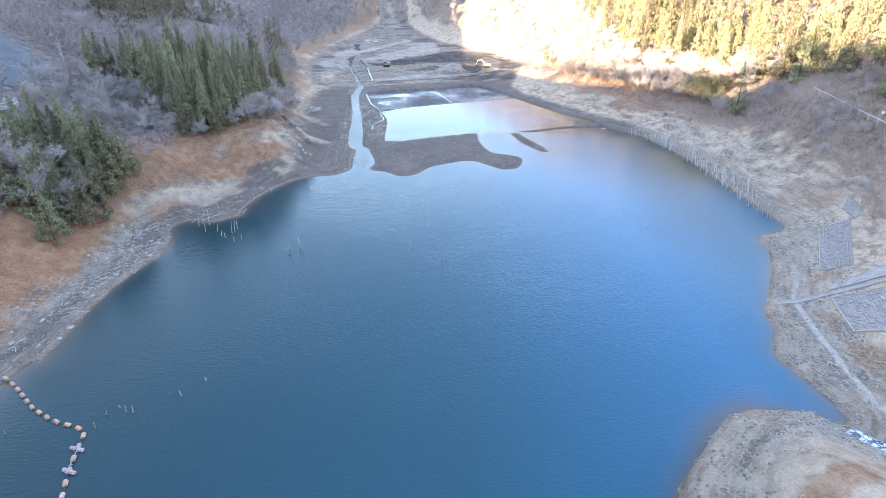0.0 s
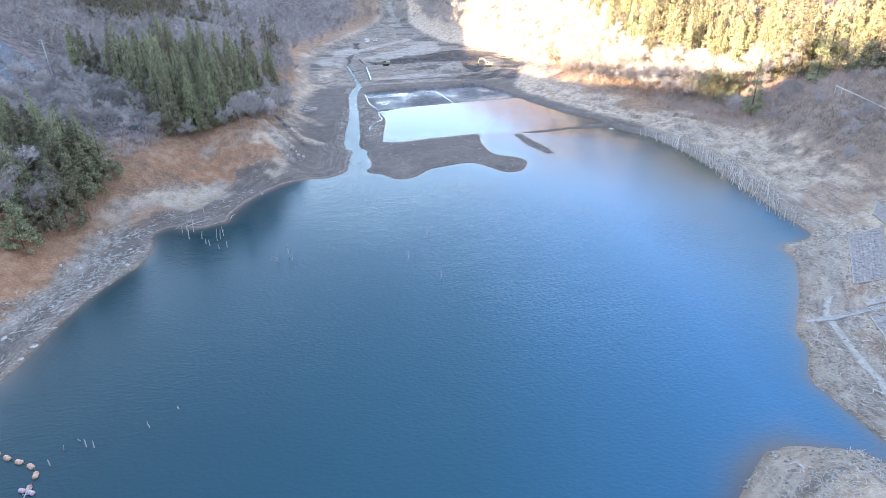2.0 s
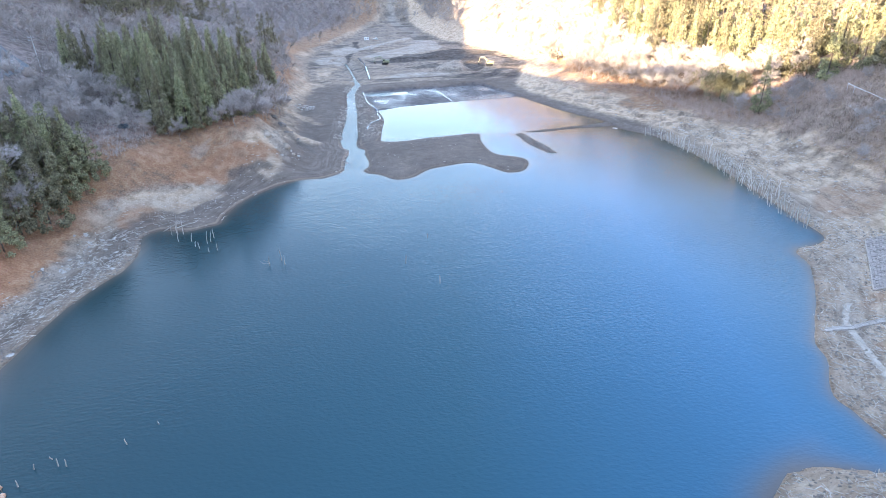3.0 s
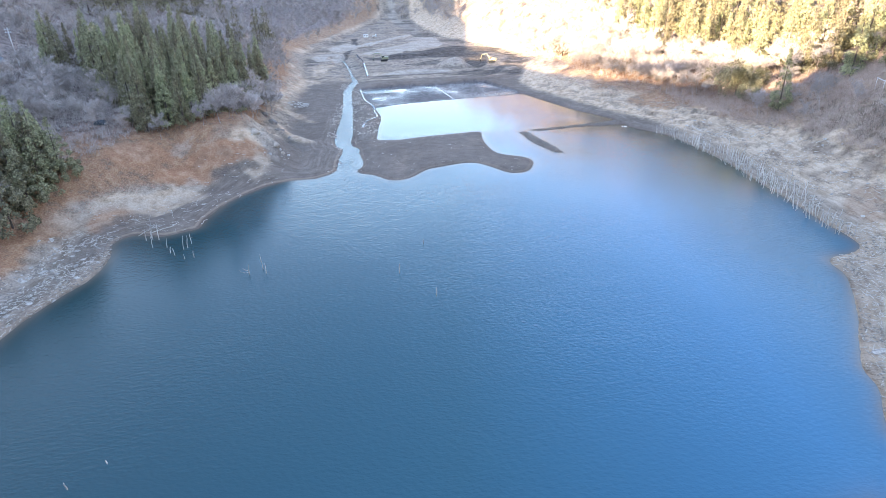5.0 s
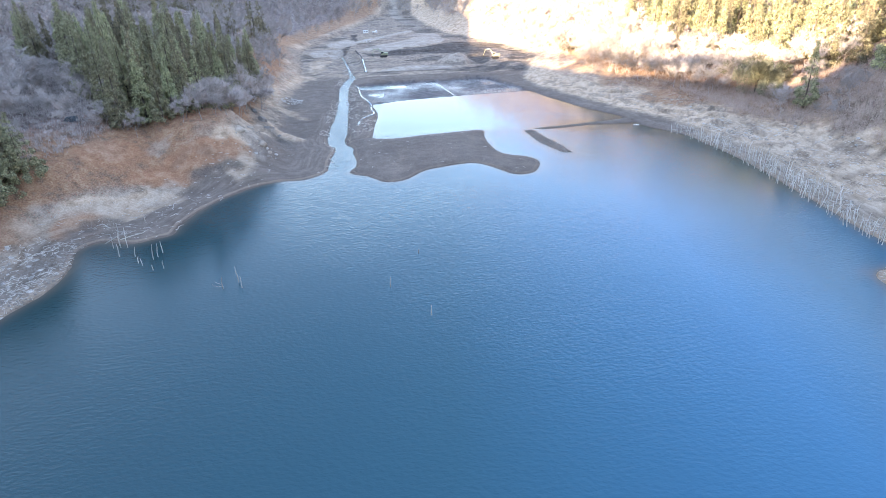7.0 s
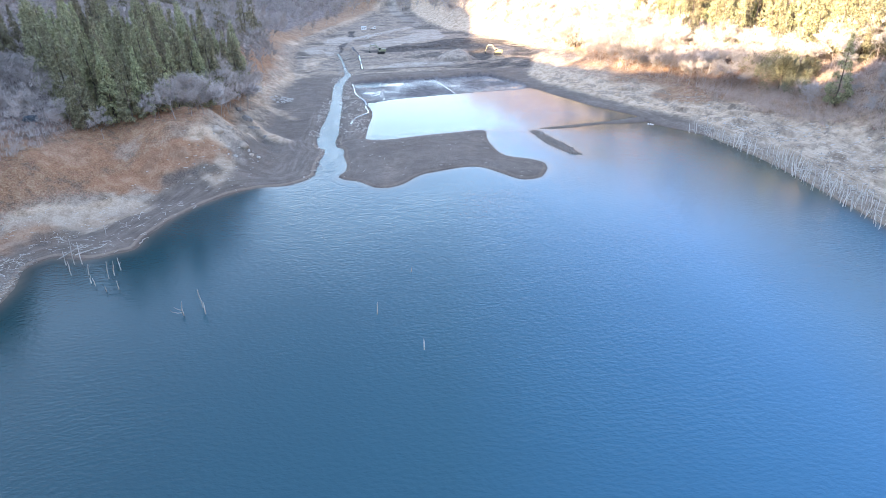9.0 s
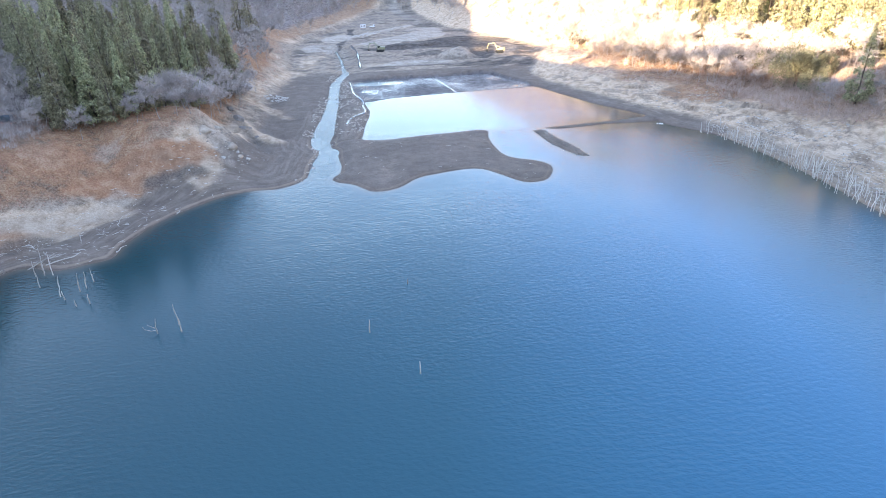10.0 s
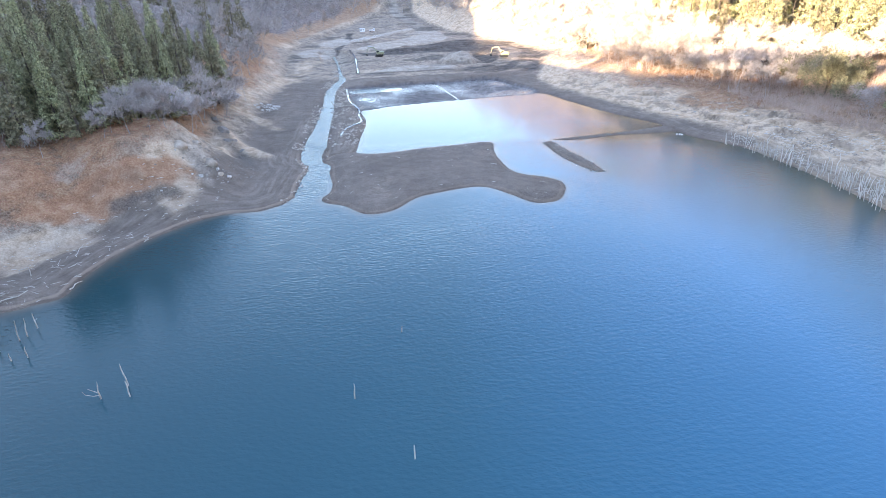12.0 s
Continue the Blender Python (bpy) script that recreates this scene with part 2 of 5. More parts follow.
def ground(x, y):
    """Height of the land over the lake's level."""
    x, y = np.asarray(x, float), np.asarray(y, float)
    d = signed_distance(x, y, LAKE) + 0.25 * vnoise(x, y, 5, 3)
    for poly in (BAR, ISLET, SPIT):
        d = np.where(d < 0, np.maximum(d, -signed_distance(x, y, poly) + 0.12 * vnoise(x, y, 3, 2)), d)
    tw = np.interp(y, *np.array(west_toe).T) - x + 2.0 * vnoise(x, y, 22, 3)
    te = x - np.interp(y, *np.array(east_toe).T) + 2.0 * vnoise(x, y, 22, 3, shift=5)
    gentle = np.interp(y, (120, 200, 225, 250, 285, 340, 420), (0.8, 1.0, 1.35, 0.9, 0.55, 0.6, 0.9))
    hill_w = np.interp(tw, (-1, 0, 9, 16, 35, 60, 90, 130, 200, 320, 600), (0, 0.2, 4.5, 9, 14, 17, 25, 46, 95, 165, 210))
    hill_e = np.interp(te * gentle, (-1, 0, 6, 14, 22, 30, 45, 80, 150, 300, 600), (0, 0.1, 1.8, 4.6, 8.5, 14, 23, 46, 92, 160, 200))
    # the long ridge in the south-west that keeps the low sun off the valley
    across = 0.8 * (x + 250) + 0.6 * (y - 100)
    along = -0.6 * (x + 250) + 0.8 * (y - 100)
    veil = 4 - 0.242 * (x - 50) - 0.1825 * (y - 420)
    hill_w = np.where(across > 0, np.minimum(hill_w, np.maximum(veil - 24, 2)), hill_w)
    hill_w = np.maximum(hill_w, (np.interp(along, (-200, -133, -110, -97, -84, -72, -62, -50, -30, -6, 30, 68, 112, 126, 170, 235, 400), (198, 188, 173, 152, 133, 126, 127, 129, 127, 124, 124, 127, 132, 136, 156, 205, 275)) + 3 * vnoise(x, y, 60, 3, shift=31)) * np.exp(-(across / 62.0) ** 2) * step(620, 480, np.abs(along)))
    knoll = np.hypot((x + 60) / 1.05, y - 240)
    hill_w = np.maximum(hill_w, 12.5 * step(24, 6, knoll))
    # the mound beside the brook
    m = np.hypot((x - 47) / 1.25, y - 100)
    hill_e = np.where(y < 124, np.maximum(hill_e, 10.5 * step(28, 3, m)), hill_e)
    land = np.clip(0.22 * d, 0, 0.5) + 0.5 * (1 - np.exp(-np.maximum(d, 0) / 6)) + hill_w + hill_e
    rough = np.clip((d - 1) / 12, 0.05, 1) * np.where((tw > 0) | (te > 0), 1.0, 0.18)
    land = land + rough * (0.9 * vnoise(x, y, 14, 4) + 0.35 * vnoise(x, y, 3.2, 3))
    land = land + 3.5 * vnoise(x, y, 70, 3, shift=3) * step(25, 90, np.maximum(tw, te))
    # eroded ledges on the east bank
    ledge = step(0, 4, te) * step(30, 12, te) * step(190, 215, y)
    land = land + ledge * (1.5 * np.abs(vnoise(x + y * 0.3, y * 0.8, 8, 4)) - 0.3)
    land = land + ledge * 0.26 * np.sin(land * 4.6 + 5 * vnoise(x, y, 12, 3, shift=41)) * np.clip(0.4 + vnoise(x, y, 9, 2, shift=42), 0, 1)
    bench = land / 1.15 + 0.9 * vnoise(x, y, 13, 3, shift=43)
    part_up = bench - np.floor(bench)
    land = land + ledge * 1.0 * (step(0.72, 0.95, part_up) - part_up + 0.2) * np.clip(0.35 + 1.6 * vnoise(x, y, 10, 2, shift=44), 0, 1)
    # low wave-cut benches along the shores
    cut = land / 0.34 + 0.7 * vnoise(x, y, 16, 2, shift=45)
    land = land + 0.13 * (step(0.5, 0.95, cut - np.floor(cut)) - (cut - np.floor(cut))) * step(0.8, 2, d) * step(16, 9, d) * step(262, 250, y) * np.where(signed_distance(x, y, LAKE) < 0, 0.2, 1)
    crag = step(-1, 3, tw) * step(20, 9, tw) * step(218, 226, y) * step(275, 258, y)
    land = land + crag * (2.2 * np.abs(vnoise(x, y, 6, 4, 0.6, shift=6)) - 0.5)
    # the worked ground upstream, with its dyke
    land = land + step(350, 430, y) * 1.2 + step(440, 620, y) * 6 + np.clip(y - 640, 0, 500) * 0.11 + 40 * step(600, 760, y + 10 * vnoise(x, y, 40, 2, shift=71))
    land = np.maximum(land, 1.7 * step(9, 1.5, line_distance(x, y, dyke)))
    land = land + 0.7 * step(365, 380, y) * step(470, 440, y) * np.where((tw < 0) & (te < 0), vnoise(x * 0.55, y, 10, 5, 0.6, shift=8), 0)
    pile = np.hypot((x - 9) / 9.5, (y - 394) / 7.0) + 0.12 * vnoise(x, y, 4, 3)
    land = land + 4.6 * np.clip(1 - pile, 0, 1) ** 0.8 + 2.2 * np.clip(1 - np.hypot((x + 2) / 11, (y - 400) / 7), 0, 1)
    land = land - 1.1 * blob(x, y, 19, 402, 9, 12) * step(24, 18, x)
    land = land + 0.9 * blob(x, y, -12, 452, 27, 22, 25) + 0.7 * step(5, 2, line_distance(x, y, [(-50, 474), (-40, 488), (-22, 514)]) + vnoise(x, y, 6, 3))
    land = land + 0.7 * step(3.2, 0.8, line_distance(x, y, tongue) + 0.8 * vnoise(x, y, 4, 3))
    # the stream's flat gravel banks
    bed = step(325, 340, y) * step(455, 440, y) * step(-20, -26, x)
    land = np.where(bed > 0, np.minimum(land, 0.06 + 0.16 * np.maximum(d, 0) + 6 * (1 - bed) + 2 * np.maximum(d - 6, 0)), land)
    land = np.where(d > 0, land, np.maximum(0.16 * d, -5))
    # soaked mud that barely shows above the water
    wet = signed_distance(x, y, WET)
    soak = 0.10 + 0.05 * vnoise(x * 0.5, y, 6, 3) - 0.22 * blob(x, y, -23, 341, 9, 4.5, 10)
    land = np.where(wet < 0, np.minimum(soak, 0.3), land)
    b = line_distance(x, y, brook)
    land = np.minimum(land, np.maximum(0.05 + 0.02 * (x - 50), 0.05) + 0.55 * np.maximum(b - 0.8, 0)) if y.size else land
    return land


def ground_at(x, y):
    return float(ground(np.array([x]), np.array([y]))[0])


def spread(a, b, fine_a, fine_b, fine, grow):
    """Grid lines from a to b: fine steps in the middle, growing ones outside."""
    v = list(np.arange(fine_a, fine_b, fine))
    s, p = fine, v[-1]
    while p < b:
        s *= grow
        p += s
        v.append(p)
    s, p = fine, fine_a
    while p > a:
        s *= grow
        p -= s
        v.insert(0, p)
    return np.array(v)


gx = spread(-1500, 1500, -92, 104, 0.82, 1.07)
gy = spread(-700, 2600, 104, 440, 0.86, 1.032)
GX, GY = np.meshgrid(gx, gy)
GZ = ground(GX.ravel(), GY.ravel())
nx, ny = len(gx), len(gy)
idx = np.arange(nx * ny).reshape(ny, nx)
quads = np.stack([idx[:-1, :-1], idx[:-1, 1:], idx[1:, 1:], idx[1:, :-1]], -1).reshape(-1, 4)
me = bpy.data.meshes.new("ground")
me.from_pydata(np.stack([GX.ravel(), GY.ravel(), GZ], 1).tolist(), [], quads.tolist())
me.polygons.foreach_set("use_smooth", [True] * len(me.polygons))


def layer(mesh, name, values):
    a = mesh.attributes.new(name, "FLOAT", "POINT")
    a.data.foreach_set("value", np.asarray(values, np.float32))


X, Y = GX.ravel(), GY.ravel()
D = signed_distance(X, Y, LAKE)
for poly in (BAR, ISLET, SPIT):
    D = np.where(D < 0, np.maximum(D, -signed_distance(X, Y, poly)), D)
TW = np.interp(Y, *np.array(west_toe).T) - X
TE = X - np.interp(Y, *np.array(east_toe).T)
n1 = vnoise(X, Y, 9, 4, shift=11)
n2 = vnoise(X, Y, 3.5, 3, shift=15)
mud = step(2.5, -1.0, np.maximum(TW, TE) + 1.6 * n2 + 1.0 * n1) * np.clip(1.1 + 0.6 * n1, 0, 1)
mud = np.where((Y < 189) & (X < 0), mud * np.clip(0.15 + 0.8 * vnoise(X, Y * 0.5, 8, 3, shift=2), 0, 0.6), mud)
mud = np.where((Y < 258) & (X > 15) & (Y < 130) | (Y < 258) & (X > 40), mud * 0.2, mud)
n3 = vnoise(X * 0.6, Y, 12, 5, 0.62, shift=4)
works = step(362, 372, Y) * step(2, -2, np.maximum(TW, TE))
pale = np.clip(step(1.2, -0.8, signed_distance(X, Y, PALE_FLAT) + 2.2 * n1) + step(0.8, -0.6, signed_distance(X, Y, PALE_STRIP) + 1.5 * n1) + 0.9 * np.clip(1.3 - 1.2 * np.hypot((X - 9) / 10, (Y - 394) / 8), 0, 1) + blob(X, Y, -63, 434, 9, 14) + blob(X, Y, -60, 470, 8, 16) + step(4, 2, line_distance(X, Y, [(-50, 474), (-40, 488), (-22, 514)]) + 2 * n1), 0, 1)
dark = np.clip(step(1.0, -1.0, signed_distance(X, Y, DARK_FLAT) + 2.5 * n1) + 0.8 * blob(X, Y, 20, 450, 16, 12) + 0.8 * step(3.5, 1, np.abs(line_distance(X, Y, dyke) - 5) + n1) + step(2.2, 1.2, line_distance(X, Y, [(-55, 437), (-55, 455), (-53, 470), (-57.7, 506)]) + n1), 0, 1)
mud = np.where(works > 0, np.clip(np.clip(0.08 + 1.2 * n3, 0, 0.6) * (1 - pale) + dark * (1 - 0.6 * pale), 0, 1), mud)
grass = np.maximum(step(6, 11, TW + 4 * n1) * step(48, 30, TW + 6 * n1) * step(420, 380, Y), step(14, 24, TE + 10 * n1) * step(75, 40, TE) * np.interp(Y, (230, 265, 340, 380), (0.35, 0.7, 0.7, 0.4)))
grass = np.maximum(grass, step(3, 10, TW + 4 * n1) * step(390, 420, Y) * step(60, 30, TW) * 0.8)
near_w = step(200, 185, Y) * step(0, -20, X)
grass = np.where(near_w > 0, np.maximum(grass, near_w * step(1.0, 3.0, TW + 1.5 * n2 + 1.5 * n1) * step(48, 30, TW)), grass)
russet = np.clip(0.8 * blob(X, Y, 62.2, 142.5, 1.5, 3.2, 10) + 0.9 * blob(X, Y, 62.5, 130.5, 2.6, 6, 15) + 0.7 * blob(X, Y, 69, 156, 4, 1.4, 20) + 0.7 * blob(X, Y, 73, 127, 7, 5) + 0.8 * blob(X, Y, 45, 101, 7, 4, 30) + blob(X, Y, 78, 288, 12, 6, -40) + 0.8 * blob(X, Y, 92, 262, 7, 5) + 0.7 * blob(X, Y, 88, 195, 6, 8), 0, 1)
grass = np.maximum(grass, 0.85 * russet)
woods = np.maximum(step(24, 36, TW + 5 * n1), step(34, 50, TE + 8 * n1))
sand = np.clip(step(0, 4, TW) * step(16, 8, TW) * np.clip(0.2 + 1.4 * vnoise(X, Y, 16, 4, shift=21), 0, 0.85) + step(0, 3, TE) * step(27, 16, TE + 6 * n1) * np.clip(1.05 + 0.6 * n1, 0, 1), 0, 1)
sand = np.maximum(sand, np.where(Y < 127, step(15, 25, X) * np.clip(0.7 + 0.9 * n1, 0, 1), 0))
sand = np.maximum(sand, step(45, 50, X) * step(198, 188, Y) * step(116, 122, Y) * np.clip(0.55 + 1.1 * n1 + 0.5 * n2, 0, 1))
sand = np.maximum(sand, works * np.clip(0.75 * pale + 0.5 * vnoise(X * 0.6, Y, 9, 4, shift=9), 0, 0.85))
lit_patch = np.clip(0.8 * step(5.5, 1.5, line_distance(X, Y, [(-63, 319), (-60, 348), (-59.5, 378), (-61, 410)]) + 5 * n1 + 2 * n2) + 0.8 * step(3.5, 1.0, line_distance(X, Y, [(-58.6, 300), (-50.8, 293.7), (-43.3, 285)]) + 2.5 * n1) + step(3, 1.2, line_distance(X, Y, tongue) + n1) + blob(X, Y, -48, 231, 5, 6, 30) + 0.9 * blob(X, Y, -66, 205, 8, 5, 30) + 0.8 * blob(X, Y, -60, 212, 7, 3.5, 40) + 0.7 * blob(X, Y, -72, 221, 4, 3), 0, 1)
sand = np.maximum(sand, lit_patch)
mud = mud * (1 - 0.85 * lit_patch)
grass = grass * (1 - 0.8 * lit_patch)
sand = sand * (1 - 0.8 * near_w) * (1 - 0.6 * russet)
rust = np.clip(blob(X, Y, -55.5, 224.5, 13, 3.4, 41) + 0.7 * blob(X, Y, -70, 221, 7, 4, 30) + 0.8 * blob(X, Y, -68, 199, 4, 6, 0) + 0.75 * blob(X, Y, -92, 240, 9, 7) + near_w * step(2.0, 5.0, TW + 2.5 * n1) * step(26, 15, TW + 5 * n1) * np.clip(0.75 + 1.1 * n1, 0, 1), 0, 1)
rust = np.maximum(rust, 0.85 * blob(X, Y, 38.5, 105.4, 5.5, 1.7, 20))
ash = np.clip(works * pale + 0.55 * step(2.4, 0.8, line_distance(X, Y, pale_rim) + 1.5 * n2) + 0.35 * step(2.0, 0.8, line_distance(X, Y, pale_bench) + 1.2 * n2) + 0.4 * blob(X, Y, -62.5, 227, 1.4, 3.0, -40, 0.9) + 0.5 * blob(X, Y, -45, 237, 2.6, 4, 20, 0.9), 0, 1)
rust = rust * (1 - ash)
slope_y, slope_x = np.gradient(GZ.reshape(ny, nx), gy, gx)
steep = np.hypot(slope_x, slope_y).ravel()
# steep faces take dark soil, with the ledges' contact shade put into the colour
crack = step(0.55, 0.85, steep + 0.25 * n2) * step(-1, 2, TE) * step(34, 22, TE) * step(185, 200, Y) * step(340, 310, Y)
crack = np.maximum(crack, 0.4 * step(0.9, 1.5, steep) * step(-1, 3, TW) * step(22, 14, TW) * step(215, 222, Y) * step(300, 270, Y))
wall = step(1.0, 0.3, line_distance(X, Y, dark_strip) + 0.7 * n2) + 0.85 * blob(X, Y, -65, 202, 4.2, 2.4, 30) + 0.75 * step(0.9, 0.3, line_distance(X, Y, [(31, 110.5), (36, 115), (42, 118)]) + 0.6 * n2)
wall = wall + 0.8 * step(2.2, 0.8, line_distance(X, Y, dark_cliff) + 1.2 * n2)
wall = np.clip(wall + 0.7 * step(2.6, 1.2, np.abs(D - 4.5) + 1.6 * n1) * step(0, -10, X) * step(192, 186, Y), 0, 1)
damp = np.clip(1 - np.abs(D) / 1.0, 0, 1)
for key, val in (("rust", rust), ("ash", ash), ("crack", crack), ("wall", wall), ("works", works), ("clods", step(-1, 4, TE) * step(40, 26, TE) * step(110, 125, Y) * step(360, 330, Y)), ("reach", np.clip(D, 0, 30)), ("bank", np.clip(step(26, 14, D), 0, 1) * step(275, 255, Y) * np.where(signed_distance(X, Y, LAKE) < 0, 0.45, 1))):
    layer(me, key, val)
soaked = step(0.5, -0.5, signed_distance(X, Y, WET))
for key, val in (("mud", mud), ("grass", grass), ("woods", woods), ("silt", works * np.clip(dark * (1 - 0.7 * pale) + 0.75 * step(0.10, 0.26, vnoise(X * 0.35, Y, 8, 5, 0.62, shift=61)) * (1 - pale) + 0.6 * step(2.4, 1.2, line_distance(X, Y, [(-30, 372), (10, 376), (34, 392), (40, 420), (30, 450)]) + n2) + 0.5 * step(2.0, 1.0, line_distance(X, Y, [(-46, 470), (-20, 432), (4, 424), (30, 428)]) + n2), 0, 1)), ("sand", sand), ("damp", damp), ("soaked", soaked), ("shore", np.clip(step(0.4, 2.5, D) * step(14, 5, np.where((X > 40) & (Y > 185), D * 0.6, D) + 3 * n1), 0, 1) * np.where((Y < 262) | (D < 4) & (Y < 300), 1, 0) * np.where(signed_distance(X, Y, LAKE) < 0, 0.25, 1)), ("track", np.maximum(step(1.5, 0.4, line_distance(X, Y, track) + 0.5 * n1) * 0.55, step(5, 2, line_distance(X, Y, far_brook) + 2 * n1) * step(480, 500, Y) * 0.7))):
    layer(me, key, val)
tagged(new("ground", me), "bare valley ground of mud, gravel, sand and dry grass round a reservoir", "ground", kind="structure")


def attribute(nodes, name):
    a = nodes.new("ShaderNodeAttribute")
    a.attribute_name = name
    return a.outputs["Fac"]


def ground_material():
    m, nodes, links, bsdf = material("valley ground")
    geo = nodes.new("ShaderNodeNewGeometry").outputs["Position"]
    big, mid, fine = (noise_node(nodes, links, s, 8, 0.65, geo) for s in (0.07, 0.45, 3.2))
    gravel = ramp(nodes, links, mid, ((0.38, (0.155, 0.115, 0.086)), (0.5, (0.32, 0.232, 0.174)), (0.62, (0.49, 0.370, 0.284))))
    gravel = mix(nodes, links, 0.4, gravel, ramp(nodes, links, fine, ((0.40, (0.11, 0.083, 0.064)), (0.6, (0.52, 0.43, 0.335)))))
    sand_c = ramp(nodes, links, mid, ((0.36, (0.36, 0.24, 0.15)), (0.47, (0.61, 0.425, 0.285)), (0.62, (0.75, 0.565, 0.41))))
    sand_c = mix(nodes, links, 0.3, sand_c, ramp(nodes, links, fine, ((0.42, (0.22, 0.155, 0.104)), (0.58, (0.62, 0.475, 0.36)))))
    mud_c = ramp(nodes, links, big, ((0.36, (0.138, 0.102, 0.080)), (0.62, (0.222, 0.168, 0.136))))
    mud_c = mix(nodes, links, 0.22, mud_c, ramp(nodes, links, fine, ((0.40, (0.10, 0.078, 0.067)), (0.62, (0.31, 0.25, 0.215)))))
    mud_c = mix(nodes, links, 0.3, mud_c, ramp(nodes, links, mid, ((0.42, (0.12, 0.096, 0.08)), (0.6, (0.26, 0.21, 0.175)))))
    grass_c = ramp(nodes, links, mid, ((0.38, (0.20, 0.088, 0.042)), (0.5, (0.37, 0.172, 0.088)), (0.62, (0.48, 0.29, 0.175))))
    grass_c = mix(nodes, links, 0.4, grass_c, ramp(nodes, links, fine, ((0.40, (0.15, 0.075, 0.042)), (0.6, (0.50, 0.33, 0.21)))))
    wood_c = ramp(nodes, links, mid, ((0.4, (0.13, 0.098, 0.085)), (0.6, (0.30, 0.228, 0.20))))
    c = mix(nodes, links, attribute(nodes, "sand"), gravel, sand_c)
    apart = nodes.new("ShaderNodeSeparateXYZ")
    links.new(geo, apart.inputs[0])
    lines = nodes.new("ShaderNodeCombineXYZ")
    for k, (src, f) in enumerate(((attribute(nodes, "reach"), 1.1), (apart.outputs[0], 0.16), (apart.outputs[1], 0.16))):
        n = nodes.new("ShaderNodeMath")
        n.operation = "MULTIPLY"
        links.new(src, n.inputs[0])
        n.inputs[1].default_value = f
        links.new(n.outputs[0], lines.inputs[k])
    strand = noise_node(nodes, links, 1.0, 5, 0.62, lines.outputs[0])
    c = mix(nodes, links, calc(nodes, links, "MULTIPLY", attribute(nodes, "shore"), 0.34), c, ramp(nodes, links, strand, ((0.34, (0.22, 0.160, 0.116)), (0.47, (0.45, 0.338, 0.25)), (0.62, (0.66, 0.52, 0.40)))))
    c = mix(nodes, links, attribute(nodes, "track"), c, ramp(nodes, links, fine, ((0.4, (0.34, 0.275, 0.22)), (0.6, (0.54, 0.46, 0.385)))))
    g = calc(nodes, links, "MULTIPLY", attribute(nodes, "grass"), ramp(nodes, links, mid, ((0.32, (0.35,) * 3), (0.52, (1,) * 3))))
    c = mix(nodes, links, g, c, grass_c)
    c = mix(nodes, links, calc(nodes, links, "MULTIPLY", attribute(nodes, "rust"), 0.9), c, mix(nodes, links, 0.35, ramp(nodes, links, mid, ((0.36, (0.31, 0.135, 0.066)), (0.5, (0.43, 0.205, 0.108)), (0.64, (0.52, 0.30, 0.18)))), ramp(nodes, links, fine, ((0.4, (0.22, 0.10, 0.055)), (0.6, (0.54, 0.31, 0.19))))))
    c = mix(nodes, links, attribute(nodes, "woods"), c, wood_c)
    c = mix(nodes, links, attribute(nodes, "mud"), c, mud_c)
    c = mix(nodes, links, attribute(nodes, "silt"), c, ramp(nodes, links, mid, ((0.4, (0.055, 0.045, 0.039)), (0.62, (0.115, 0.092, 0.078)))))
    c = mix(nodes, links, calc(nodes, links, "MULTIPLY", attribute(nodes, "shore"), 0.22), c, ramp(nodes, links, strand, ((0.38, (0.10, 0.078, 0.063)), (0.5, (0.26, 0.21, 0.172)), (0.6, (0.44, 0.365, 0.30)))))
    c = mix(nodes, links, calc(nodes, links, "MULTIPLY", attribute(nodes, "ash"), ramp(nodes, links, mid, ((0.30, (0.45,) * 3), (0.5, (0.95,) * 3)))), c, mix(nodes, links, 0.35, ramp(nodes, links, mid, ((0.36, (0.32, 0.255, 0.20)), (0.62, (0.51, 0.42, 0.34)))), ramp(nodes, links, fine, ((0.4, (0.24, 0.205, 0.178)), (0.6, (0.58, 0.51, 0.45))))))
    drift_map = nodes.new("ShaderNodeMapping")
    drift_map.inputs["Scale"].default_value = (0.11, 0.13, 0.6)
    drift_map.inputs["Rotation"].default_value = (0, 0, radians(20))
    links.new(geo, drift_map.inputs["Vector"])
    clods = ramp(nodes, links, noise_node(nodes, links, 1.6, 9, 0.68, drift_map.outputs[0]), ((0.535, (0, 0, 0)), (0.575, (0.7,) * 3)))
    c = mix(nodes, links, calc(nodes, links, "MULTIPLY", clods, attribute(nodes, "clods")), c, ramp(nodes, links, fine, ((0.4, (0.17, 0.125, 0.095)), (0.6, (0.38, 0.285, 0.215)))))
    rows = nodes.new("ShaderNodeMapping")
    rows.inputs["Scale"].default_value = (0.035, 0.16, 0.2)
    rows.inputs["Rotation"].default_value = (0, 0, radians(-6))
    links.new(geo, rows.inputs["Vector"])
    streak = ramp(nodes, links, noise_node(nodes, links, 1.5, 8, 0.7, rows.outputs[0]), ((0.50, (0, 0, 0)), (0.56, (0.5,) * 3)))
    c = mix(nodes, links, calc(nodes, links, "MULTIPLY", streak, attribute(nodes, "works")), c, ramp(nodes, links, mid, ((0.4, (0.13, 0.108, 0.093)), (0.62, (0.24, 0.20, 0.173)))))
    c = mix(nodes, links, calc(nodes, links, "MULTIPLY", attribute(nodes, "wall"), 0.8), c, ramp(nodes, links, fine, ((0.4, (0.085, 0.070, 0.060)), (0.62, (0.20, 0.165, 0.14)))))
